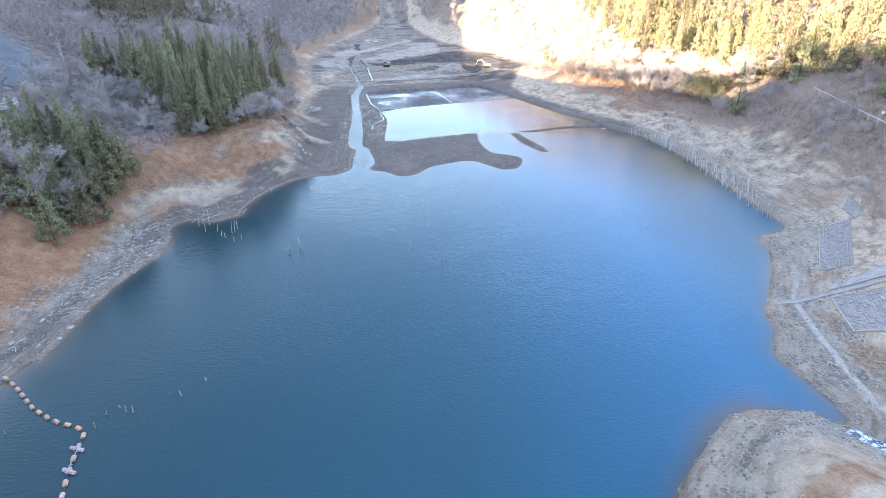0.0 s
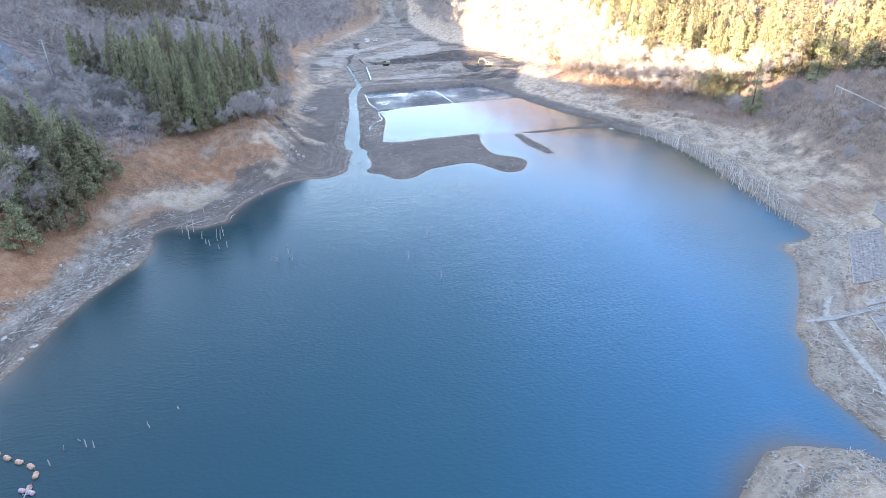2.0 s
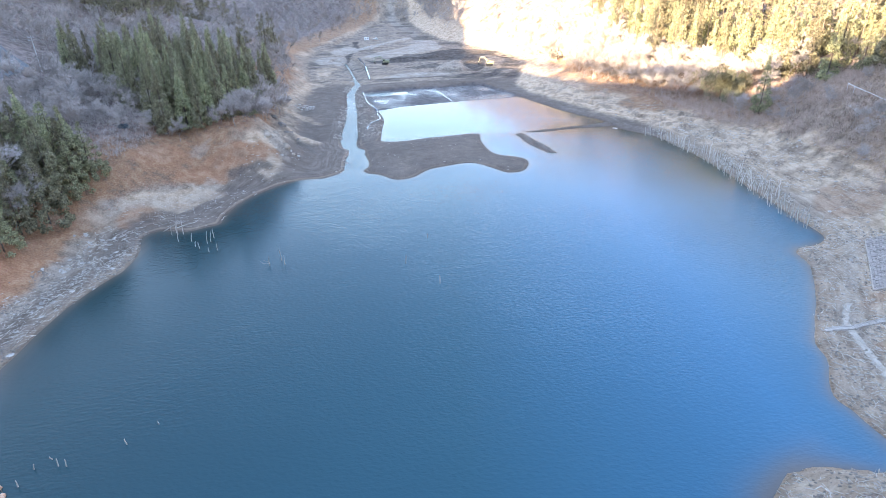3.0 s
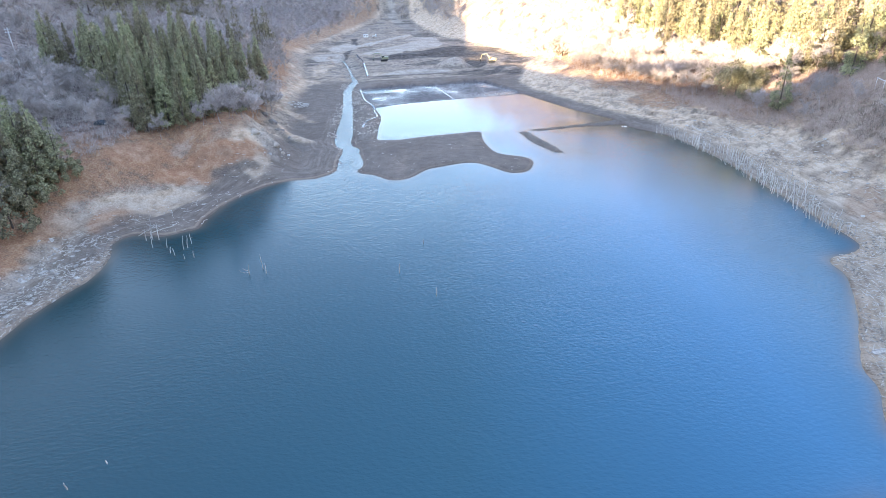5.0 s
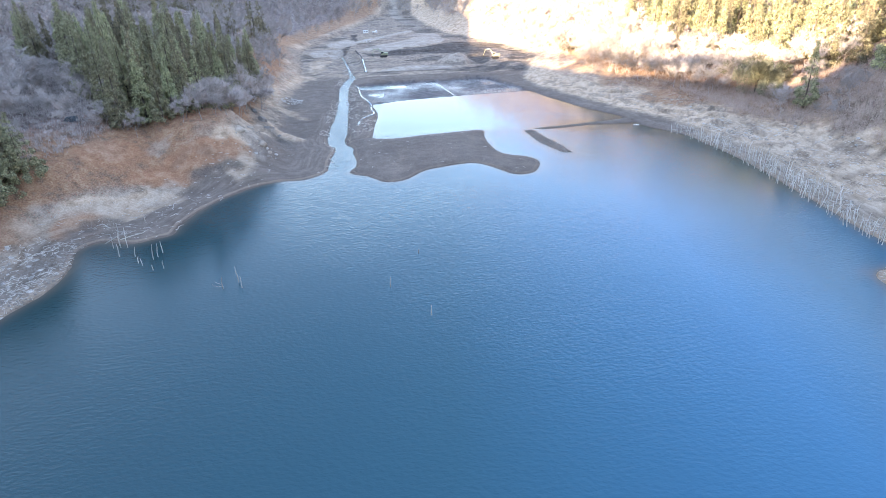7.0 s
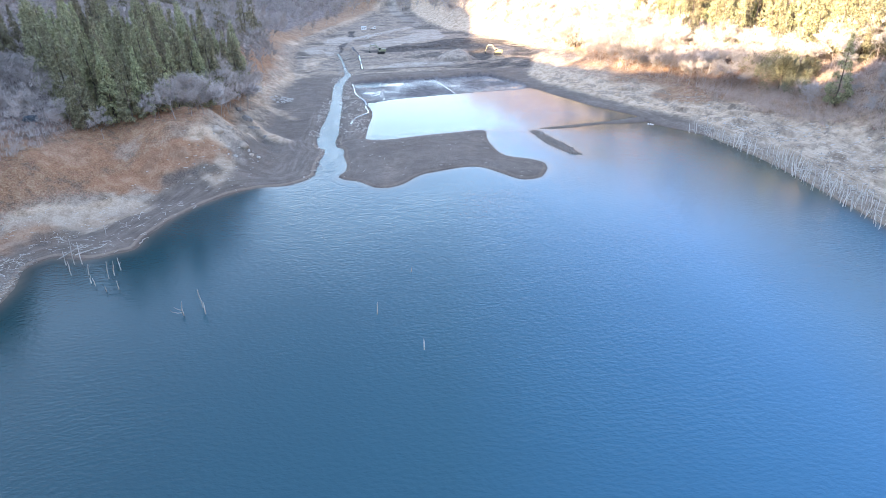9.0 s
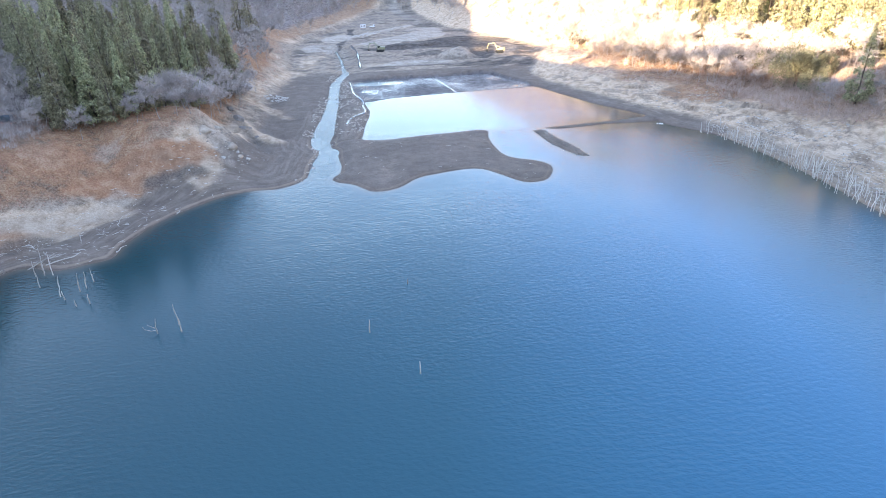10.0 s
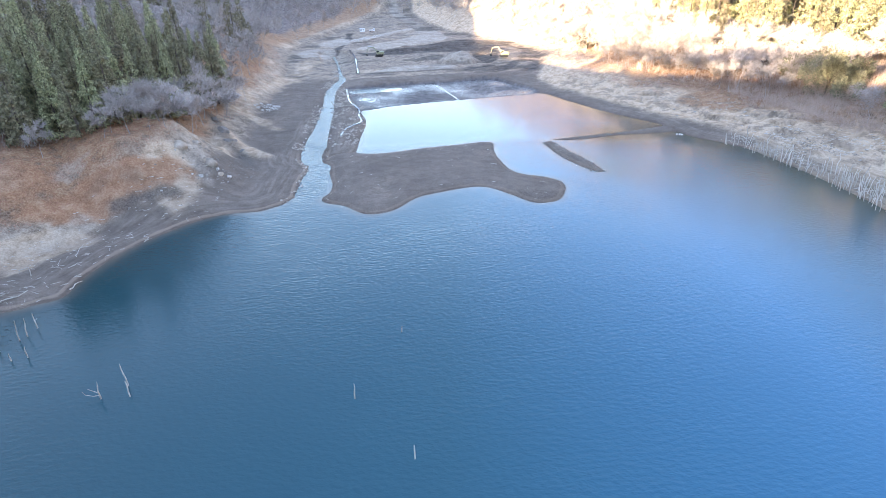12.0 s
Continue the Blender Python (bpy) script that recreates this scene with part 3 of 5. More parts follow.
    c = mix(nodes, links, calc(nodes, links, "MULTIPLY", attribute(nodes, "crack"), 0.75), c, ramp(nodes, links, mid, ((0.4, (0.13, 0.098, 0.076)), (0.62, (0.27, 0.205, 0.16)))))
    # the washed sandy rim just above the water
    rim_at = nodes.new("ShaderNodeMath")
    rim_at.operation = "MULTIPLY_ADD"
    links.new(strand, rim_at.inputs[0])
    rim_at.inputs[1].default_value = 1.2
    links.new(attribute(nodes, "reach"), rim_at.inputs[2])
    rim = ramp(nodes, links, calc(nodes, links, "MULTIPLY", rim_at.outputs[0], 0.25), ((0.20, (0, 0, 0)), (0.25, (1,) * 3), (0.36, (1,) * 3), (0.42, (0, 0, 0))))
    c = mix(nodes, links, calc(nodes, links, "MULTIPLY", rim, calc(nodes, links, "MULTIPLY", attribute(nodes, "bank"), 0.55)), c, (0.43, 0.325, 0.25, 1))
    damp_c = mix(nodes, links, 1.0, c, (0.70, 0.67, 0.64, 1), "MULTIPLY")
    c = mix(nodes, links, attribute(nodes, "damp"), c, damp_c)
    c = mix(nodes, links, attribute(nodes, "soaked"), c, ramp(nodes, links, mid, ((0.4, (0.075, 0.066, 0.064)), (0.6, (0.15, 0.132, 0.128)))))
    film = nodes.new("ShaderNodeMapping")
    film.inputs["Scale"].default_value = (1.5, 0.55, 1)
    links.new(geo, film.inputs["Vector"])
    wash = nodes.new("ShaderNodeMapping")
    wash.inputs["Scale"].default_value = (0.09, 0.06, 1)
    links.new(geo, wash.inputs["Vector"])
    puddle = mix(nodes, links, 0.42, noise_node(nodes, links, 1.0, 9, 0.8, film.outputs[0]), noise_node(nodes, links, 1.0, 3, 0.6, wash.outputs[0]))
    puddle = ramp(nodes, links, puddle, ((0.45, (0, 0, 0)), (0.575, (1, 1, 1))))
    puddle = calc(nodes, links, "MULTIPLY", puddle, attribute(nodes, "soaked"))
    links.new(c, bsdf.inputs["Base Color"])
    r = nodes.new("ShaderNodeMapRange")
    links.new(puddle, r.inputs[0])
    r.inputs[3].default_value, r.inputs[4].default_value = 0.85, 0.16
    links.new(r.outputs[0], bsdf.inputs["Roughness"])
    sp = nodes.new("ShaderNodeMapRange")
    links.new(puddle, sp.inputs[0])
    sp.inputs[3].default_value, sp.inputs[4].default_value = 0.2, 0.5
    links.new(sp.outputs[0], bsdf.inputs["Specular IOR Level"])
    both = nodes.new("ShaderNodeMath")
    both.operation = "MULTIPLY_ADD"
    links.new(mid, both.inputs[0])
    both.inputs[1].default_value = 1.6
    links.new(fine, both.inputs[2])
    relief = bump(nodes, links, both.outputs[0], 0.75, 0.6, bsdf)
    dry = calc(nodes, links, "SUBTRACT", 0.75, attribute(nodes, "soaked"))
    links.new(dry, relief.inputs["Strength"])
    return m


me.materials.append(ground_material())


# ---- the water ----
def water_material():
    m, nodes, links, bsdf = material("lake water")
    geo = nodes.new("ShaderNodeNewGeometry").outputs["Position"]
    stretch = nodes.new("ShaderNodeMapping")
    stretch.inputs["Scale"].default_value = (0.55, 1.0, 1.0)
    stretch.inputs["Rotation"].default_value = (0, 0, radians(-24))
    links.new(geo, stretch.inputs["Vector"])
    small = noise_node(nodes, links, 2.3, 3, 0.5, stretch.outputs[0])
    swell = noise_node(nodes, links, 0.35, 3, 0.5, stretch.outputs[0])
    patch = noise_node(nodes, links, 0.018, 3, 0.5, geo)
    calm = ramp(nodes, links, patch, ((0.40, (0.4,) * 3), (0.60, (1.0,) * 3)))
    calm = calc(nodes, links, "MULTIPLY", calm, calc(nodes, links, "SUBTRACT", 1.0, attribute(nodes, "lee")))
    h = nodes.new("ShaderNodeMath")
    h.operation = "MULTIPLY_ADD"
    links.new(swell, h.inputs[0])
    h.inputs[1].default_value = 0.5
    links.new(small, h.inputs[2])
    hm = nodes.new("ShaderNodeMath")
    hm.operation = "MULTIPLY"
    links.new(h.outputs[0], hm.inputs[0])
    links.new(calm, hm.inputs[1])
    ripple = bump(nodes, links, hm.outputs[0], 0.30, 0.22, bsdf)
    flow = nodes.new("ShaderNodeMapRange")
    links.new(attribute(nodes, "rapid"), flow.inputs[0])
    flow.inputs[3].default_value, flow.inputs[4].default_value = 0.37, 0.6
    links.new(flow.outputs[0], ripple.inputs["Strength"])
    # darker blue west, paler east: the hill's and sky's reflection put into the colour
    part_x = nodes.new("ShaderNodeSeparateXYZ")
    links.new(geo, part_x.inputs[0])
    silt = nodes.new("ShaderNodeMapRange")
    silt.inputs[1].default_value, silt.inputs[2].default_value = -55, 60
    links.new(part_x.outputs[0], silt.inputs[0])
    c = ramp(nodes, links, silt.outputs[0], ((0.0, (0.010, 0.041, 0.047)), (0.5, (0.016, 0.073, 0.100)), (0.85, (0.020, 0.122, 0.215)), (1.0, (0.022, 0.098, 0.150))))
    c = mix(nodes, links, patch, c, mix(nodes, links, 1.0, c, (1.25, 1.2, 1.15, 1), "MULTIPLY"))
    c = mix(nodes, links, calc(nodes, links, "MULTIPLY", attribute(nodes, "shallow"), 0.85), c, (0.15, 0.118, 0.092, 1))
    # olive along the sheltered east shore: the bank's reflection put into the colour
    c = mix(nodes, links, attribute(nodes, "turbid"), c, (0.062, 0.074, 0.060, 1))
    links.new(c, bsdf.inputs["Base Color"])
    bsdf.inputs["Roughness"].default_value, bsdf.inputs["IOR"].default_value = 0.10, 1.29
    return m


wx, wy = np.arange(-84, 90, 1.25), spread(-300, 470, 96, 372, 1.25, 1.15)
WX, WY = np.meshgrid(wx, wy)
wd = signed_distance(WX.ravel(), WY.ravel(), LAKE)
for poly in (BAR, ISLET, SPIT):
    wd = np.maximum(wd, -signed_distance(WX.ravel(), WY.ravel(), poly))
me = bpy.data.meshes.new("water")
ids = np.arange(WX.size).reshape(WX.shape)
me.from_pydata(np.stack([WX.ravel(), WY.ravel(), 0 * WX.ravel()], 1).tolist(), [], np.stack([ids[:-1, :-1], ids[:-1, 1:], ids[1:, 1:], ids[1:, :-1]], -1).reshape(-1, 4).tolist())
rapid = np.clip(step(-19, -24, WX.ravel()) * step(228, 240, WY.ravel()), 0, 1)
layer(me, "rapid", rapid)
sheltered = step(20, 45, WX.ravel()) * step(195, 225, WY.ravel())
layer(me, "lee", np.clip(np.maximum(0.8 * step(262, 275, WY.ravel()) * step(-23, -19, WX.ravel()), np.maximum(0.42 * np.exp(np.minimum(wd, 0) / 6.0), 0.9 * sheltered * np.exp(np.minimum(wd, 0) / 16.0))), 0, 1) * (1 - rapid))
layer(me, "turbid", 0.9 * sheltered * np.exp(np.minimum(wd + 2, 0) / 14.0))
shoal = 0.3 * np.exp(-line_distance(WX.ravel(), WY.ravel(), [(33, 122), (38, 126), (43, 128.7)]) / 1.8)
layer(me, "shallow", (1 - 0.85 * rapid) * np.clip(shoal + np.exp(np.minimum(wd, 0) / (1.0 + 1.2 * step(132, 120, WY.ravel()) * step(20, 40, WX.ravel()) + 1.8 * step(160, 140, WY.ravel()) * step(-40, -60, WX.ravel()))), 0, 1))
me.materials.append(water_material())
tagged(new("water", me), "calm blue reservoir water with fine wind ripples", "water", kind="structure")


# ---- trees ----
def cedar_mesh(seed, height, radius, sprays):
    """A cedar: trunk, and a crown of clumped boughs made of small sprays."""
    rnd = random.Random(seed)
    trunk = bmesh.new()
    lean = (rnd.uniform(-0.4, 0.4), rnd.uniform(-0.4, 0.4))
    hs = [0, 0.25, 0.5, 0.75, 0.97]
    tube(trunk, [(lean[0] * h, lean[1] * h, height * h - (0.4 if h == 0 else 0)) for h in hs], [0.30 * (1 - 0.93 * h) * height / 20 for h in hs], 6)
    boughs = []
    for _ in range(max(40, sprays // 30)):
        u = rnd.random() ** 1.15
        lim = radius * min(1.0, 1.22 * (1 - u)) ** 0.85 * rnd.uniform(0.8, 1.08)
        boughs.append((u, lim, rnd.uniform(0, 2 * math.pi), (0.17 * lim + 0.40) * rnd.uniform(0.8, 1.3) * height / 20))
    boughs += [(u, 0.15, rnd.uniform(0, 6.28), 0.45) for u in (0.9, 0.95, 0.985)]
    weight = [b[3] ** 2 for b in boughs]
    verts, faces = [], []
    for u, lim, a, size in rnd.choices(boughs, weight, k=sprays):
        base = 0.09 + 0.9 * u
        out = Vector((math.cos(a), math.sin(a), 0))
        heart = out * max(lim - size * 0.8, 0) + Vector((lean[0] * base, lean[1] * base, height * base - 0.22 * lim))
        d = Vector((rnd.gauss(0, 1), rnd.gauss(0, 1), rnd.gauss(0.35, 0.9))) + out * 0.7
        d.normalize()
        p = heart + Vector((d.x, d.y, d.z * 0.85)) * size * rnd.uniform(0.7, 1.05)
        s = (0.16 + 0.30 * size) * rnd.uniform(0.7, 1.3) * (1 if sprays > 1500 else 1.6)
        side = d.cross(Vector((rnd.gauss(0, 1), rnd.gauss(0, 1), rnd.gauss(0, 1)))).normalized()
        along = (d.cross(side) * rnd.choice((-1, 1)) + d * rnd.uniform(0.1, 0.9) + Vector((0, 0, -0.25))).normalized()
        k = len(verts)
        verts += [p + side * s * 0.42, p - side * s * 0.42, p + along * s]
        faces.append((k, k + 1, k + 2))
    crown = bpy.data.meshes.new("crown")
    crown.from_pydata(verts, [], faces)
    return trunk, crown


def bare_mesh(seed, height, wide, depth=4, twigs=14, twig=0.038):
    """A leafless tree: trunk and limbs, and a crown of thin twigs."""
    rnd = random.Random(seed)
    wood = bmesh.new()
    verts, faces = [], []

    def grow(p, d, length, r, level):
        pts, radii, q = [p], [r], p.copy()
        dd = d.copy()
        parts = 3 if level == 0 else 2 if level < 3 else 1
        for k in range(parts):
            dd = (dd + Vector((rnd.gauss(0, 0.16), rnd.gauss(0, 0.16), rnd.gauss(0.05, 0.1)))).normalized()
            q = q + dd * length / parts
            pts.append(q.copy())
            radii.append(max(r * (1 - 0.28 * (k + 1)), 0.035))
        if level < 3:
            tube(wood, pts, radii, 3 if level else 5, False)
        else:
            side = dd.orthogonal().normalized() * max(radii[0], twig)
            k = len(verts)
            verts.extend([p - side, p + side, q.copy()])
            faces.append((k, k + 1, k + 2))
        if level < depth:
            for _ in range(rnd.choice((3, 3, 4)) if level < 2 else 3):
                at = rnd.choice(pts[1:]) if level else pts[rnd.choice((2, 3))]
                side = Vector((rnd.gauss(0, 1), rnd.gauss(0, 1), rnd.uniform(-0.1, 0.9))).normalized()
                nd = (dd * 0.75 + side * wide).normalized()
                grow(at.copy(), nd, length * rnd.uniform(0.55, 0.78), radii[-1] * 0.75, level + 1)
        else:
            for _ in range(twigs):
                at = pts[rnd.randrange(len(pts))]
                nd = (dd + Vector((rnd.gauss(0, 0.7), rnd.gauss(0, 0.7), rnd.gauss(0.2, 0.5)))).normalized()
                ln = rnd.uniform(0.5, 1.5) * height / 10
                s = nd.orthogonal().normalized() * twig
                k = len(verts)
                verts.extend([at - s, at + s, at + nd * ln])
                faces.append((k, k + 1, k + 2))

    grow(Vector((0, 0, -0.3)), Vector((rnd.uniform(-0.1, 0.1), rnd.uniform(-0.1, 0.1), 1)).normalized(), height * 0.38, 0.011 * height, 0)
    crown = bpy.data.meshes.new("crown")
    crown.from_pydata(verts, [], faces)
    return wood, crown


def leaf_material(name, dark, light, rough=0.6):
    m, nodes, links, bsdf = material(name)
    rnd = nodes.new("ShaderNodeNewGeometry").outputs["Random Per Island"]
    c = ramp(nodes, links, rnd, ((0.0, dark), (0.75, light), (1.0, tuple(v * 1.25 for v in light))))
    hs = nodes.new("ShaderNodeHueSaturation")
    info = nodes.new("ShaderNodeObjectInfo").outputs["Random"]
    for sock, lo, hi in (("Value", 0.72, 1.35), ("Hue", 0.455, 0.515)):
        mr = nodes.new("ShaderNodeMapRange")
        mr.inputs[3].default_value, mr.inputs[4].default_value = lo, hi
        links.new(info, mr.inputs[0])
        links.new(mr.outputs[0], hs.inputs[sock])
    links.new(c, hs.inputs["Color"])
    links.new(hs.outputs[0], bsdf.inputs["Base Color"])
    bsdf.inputs["Roughness"].default_value = rough
    bsdf.inputs["Specular IOR Level"].default_value = 0.25
    thin = nodes.new("ShaderNodeBsdfTranslucent")
    links.new(hs.outputs[0], thin.inputs["Color"])
    both = nodes.new("ShaderNodeMixShader")
    both.inputs[0].default_value = 0.34
    links.new(bsdf.outputs[0], both.inputs[1])
    links.new(thin.outputs[0], both.inputs[2])
    links.new(both.outputs[0], nodes["Material Output"].inputs["Surface"])
    return m


cedar_green = leaf_material("cedar sprays", (0.135, 0.135, 0.082), (0.355, 0.34, 0.195))
bark = simple("bark", (0.07, 0.05, 0.04), (0.17, 0.13, 0.10), 2.0, 0.9)
bare_bark = simple("grey bark", (0.27, 0.235, 0.215), (0.48, 0.43, 0.40), 2.0, 0.9)
twig_mat = simple("twigs", (0.32, 0.27, 0.245), (0.55, 0.475, 0.435), 1.5, 0.9, grain=0)


def tree_thing(name, label, group, wood, crown, wood_mat, crown_mat, crown_name):
    t = thing(name, label, "tree", group)
    part("trunk", wood, wood_mat, t)
    crown.materials.append(crown_mat)
    c = tagged(new(crown_name, crown), kind="stuff")
    c.parent = t
    return t


rng = np.random.RandomState(3)
cedars = [tree_thing("cedar_tree", "tall dark green cedar with narrow pointed crown", "cedars", *cedar_mesh(s, h, r, n), bark, cedar_green, "crown")
          for s, h, r, n in ((1, 21, 3.1, 4800), (2, 19, 2.8, 4400), (3, 22, 3.4, 5200), (4, 15, 2.5, 3600), (15, 20, 2.8, 4400))]
clump_trees = [tree_thing("evergreen_tree", "dense dark conical evergreen on the near bank", "evergreens by the dam", *cedar_mesh(s, h, r, n), bark, cedar_green, "crown") for s, h, r, n in ((8, 13, 3.6, 4800), (9, 12, 4.0, 4800), (10, 15, 3.4, 4800))]
slope_cedars = [tree_thing("cedar_tree", "sunlit yellow-green cedar on the eastern slope", "cedars", *cedar_mesh(s, h, r, n), bark, cedar_green, "crown")
                for s, h, r, n in ((5, 22, 3.0, 2600), (6, 20, 2.8, 2400), (7, 23, 3.2, 2700))]
bares = [tree_thing("bare_tree", "leafless grey-brown broadleaf tree on a slope", "bare trees", *bare_mesh(s, h, w), bare_bark, twig_mat, "crown")
         for s, h, w in ((11, 11, 0.75), (12, 9, 0.9), (13, 13, 0.65), (14, 8, 1.0))]


def plant(kinds, spots, low=0.8, high=1.15, used=set()):
    zs = ground(np.array([s[0] for s in spots]), np.array([s[1] for s in spots]))
    for (x, y), z in zip(spots, zs):
        src = kinds[rng.randint(len(kinds))]
        k = rng.uniform(low, high)
        m = pose(x, y, z - 0.15, 0, 0, rng.uniform(0, 360)) @ Matrix.Diagonal((k, k, k * rng.uniform(0.92, 1.1), 1))
        if src.name not in used:
            used.add(src.name)
            src.matrix_world = m
        else:
            c = copy_thing(src, pose(0, 0, 0))
            c.matrix_world = m


def scatter(n, x0, x1, y0, y1, keep, gap):
    """Spots at least gap apart in a stretch of the plan, where keep(x, y) holds."""
    spots = []
    for _ in range(n * 12):
        x, y = rng.uniform(x0, x1), rng.uniform(y0, y1)
        if keep(x, y) and all((x - a) ** 2 + (y - b) ** 2 > gap * gap for a, b in spots):
            spots.append((x, y))
            if len(spots) >= n:
                break
    return spots


def toe_w(x, y):
    return float(np.interp(y, *np.array(west_toe).T)) - x


def toe_e(x, y):
    return x - float(np.interp(y, *np.array(east_toe).T))


def joined(name, label, category, kinds, spots, low, high, sink=0.15):
    """Far woods: many trees in one mesh for each surface, as one thing that nobody could count."""
    top = thing(name, label, category, kind="stuff")
    zs = ground(np.array([s[0] for s in spots]), np.array([s[1] for s in spots]))
    pick = [(kinds[rng.randint(len(kinds))], rng.uniform(low, high), rng.uniform(0, 2 * math.pi)) for _ in spots]
    for which in range(len(kinds[0].children)):
        vs, fs, off = [], [], 0
        cache = {}
        for src, *_ in pick:
            m = src.children[which].data
            if m.name not in cache:
                v = np.empty(len(m.vertices) * 3)
                m.vertices.foreach_get("co", v)
                cache[m.name] = (v.reshape(-1, 3), [tuple(p.vertices) for p in m.polygons])
        for (src, k, a), (x, y), z in zip(pick, spots, zs):
            v, f = cache[src.children[which].data.name]
            c, s = math.cos(a) * k, math.sin(a) * k
            vs.append(np.stack([v[:, 0] * c - v[:, 1] * s + x, v[:, 0] * s + v[:, 1] * c + y, v[:, 2] * k + z - sink], 1))
            fs += [tuple(i + off for i in p) for p in f]
            off += len(v)
        mesh = bpy.data.meshes.new(kinds[0].children[which].name.split(".")[0])
        mesh.from_pydata(np.concatenate(vs).tolist(), [], fs)
        mesh.materials.append(kinds[0].children[which].data.materials[0])
        o = tagged(new(mesh.name, mesh), kind="stuff")
        o.parent = top
    return top


far_cedars = [tree_thing("cedar_tree", "dark green cedar on the valley side", "cedars", *cedar_mesh(s, h, r, n), bark, cedar_green, "crown") for s, h, r, n in ((21, 21, 4.0, 760), (22, 19, 3.8, 700))]
far_bares = [tree_thing("bare_tree", "leafless tree on the valley side", "bare trees", *bare_mesh(s, h, w, 3, 9, 0.09), bare_bark, twig_mat, "twigs") for s, h, w in ((31, 10, 0.8), (32, 9, 0.95), (33, 12, 0.7))]


# west side: the grove on the knoll, the clump nearer the dam, and the slope behind
def in_grove(x, y):
    front = 229 + max(0, -73 - x) * 1.3 + max(0, x + 72) * 0.5
    return y > front and x < -61 and y < 305


plant(cedars, scatter(124, -108, -57, 226, 308, in_grove, 3.7), 0.66, 1.12)
plant(cedars, [(-125, 283), (-122, 286), (-118, 284), (-127, 288), (-119, 279), (-114, 283), (-110, 280)], 0.7, 0.95)
plant(clump_trees, scatter(40, -114, -79, 174, 212, lambda x, y: toe_w(x, y) > 8 and y > 184 - (x + 100) * 0.5 and y < 210 - (x + 78) * 0.1, 2.9) + [(-80.5, 200), (-83, 204), (-81, 196)], 0.8, 1.15)
plant(cedars, [(-85, 200), (-89, 204), (-99, 207), (-94, 210)], 0.62, 0.78)
plant(bares, scatter(8, -108, -84, 178, 196, lambda x, y: toe_w(x, y) > 10 and y > 178 - (x + 100) * 0.3, 3.4), 0.95, 1.35)
plant(bares, scatter(16, -112, -79, 166, 206, lambda x, y: toe_w(x, y) > 7 and y < 199 - (x + 100) * 0.2, 2.4), 0.7, 1.15)
plant(bares, scatter(76, -120, -66, 208, 270, lambda x, y: toe_w(x, y) > 19 and not in_grove(x, y - 2) and y > 226 + max(0, -72 - x) * -0.3, 2.5), 0.6, 1.0)
plant(bares, scatter(16, -62, -51, 231, 252, lambda x, y: toe_w(x, y) > 8, 2.6), 0.5, 0.9)
plant(bares, scatter(26, -64, -55, 250, 312, lambda x, y: toe_w(x, y) > 5 and x > -62, 2.6), 0.7, 1.1)
# east side: scrub under the road, the wood above the bank, the cedar slope
plant(bares, scatter(50, 88, 128, 180, 262, lambda x, y: toe_e(x, y) > 13 and abs(x - 107) > 2.0, 3.0), 0.45, 0.8)
plant(bares, scatter(50, 58, 128, 266, 330, lambda x, y: (24 if y > 290 else 27) < toe_e(x, y) < 47 and (x - 95) ** 2 + (y - 272) ** 2 > 130, 3.2), 0.75, 1.2)
joined("hillside_wood", "dense leafless pale wood on the sunlit eastern slope", "woods", bares,
       scatter(150, 58, 128, 270, 392, lambda x, y: 24 < toe_e(x, y) < 47 and (x - 95) ** 2 + (y - 272) ** 2 > 130, 2.6) + scatter(100, 15, 105, 372, 445, lambda x, y: 1 + max(0, 395 - y) < toe_e(x, y) < 42, 2.7), 0.75, 1.25)
plant(slope_cedars, scatter(165, 82, 150, 205, 440, lambda x, y: (34 if y < 255 else 42 if y < 345 else 36) < toe_e(x, y) < 78, 3.4), 0.8, 1.1)
joined("far_woods", "leafless grey-purple woods far up the valley", "woods", far_bares,
       scatter(230, -190, -62, 308, 400, lambda x, y: toe_w(x, y) > 9 and not in_grove(x, y), 3.9) + scatter(170, -190, -58, 400, 640, lambda x, y: toe_w(x, y) > 9, 4.6) + scatter(200, -60, 110, 440, 640, lambda x, y: toe_e(x, y) > (4 if y < 480 else 12), 3.8) + scatter(60, 55, 100, 360, 440, lambda x, y: toe_e(x, y) > 12, 3.2) + scatter(300, -170, 90, 600, 760, lambda x, y: abs(x + 42) > 6 or y > 640, 4.2)
       + scatter(110, -165, -92, 200, 320, lambda x, y: toe_w(x, y) > 42 and not in_grove(x, y) and not (-160 < x < -124 and 238 < y < 294), 4.0), 0.8, 1.3)
joined("cedar_forest", "dense dark cedar forest on the far slopes", "forest", far_cedars,
       scatter(330, -320, -150, 385, 560, lambda x, y: toe_w(x, y) > 85, 4.6) + scatter(8, -100, -76, 380, 410, lambda x, y: toe_w(x, y) > 14, 5)
       + scatter(420, 90, 300, 225, 540, lambda x, y: toe_e(x, y) > 58, 3.9), 0.85, 1.15)
# unseen trees added on the crest to break up the sun on the east slope
ridge = []
for k in np.arange(-150, 110, 2.6):
    for off in (-5, 0, 5):
        a, w = k + rng.uniform(-1.2, 1.2), off + rng.uniform(-2, 2)
        ridge.append((-250 + 0.8 * w - 0.6 * a, 100 + 0.6 * w + 0.8 * a))
joined("ridge_wood", "unseen thin leafless wood added on the western crest to filter sun", "woods", far_bares, ridge, 0.7, 1.1)
for o in far_cedars + far_bares:
    for c in list(o.children):
        bpy.data.objects.remove(c)
    bpy.data.objects.remove(o)


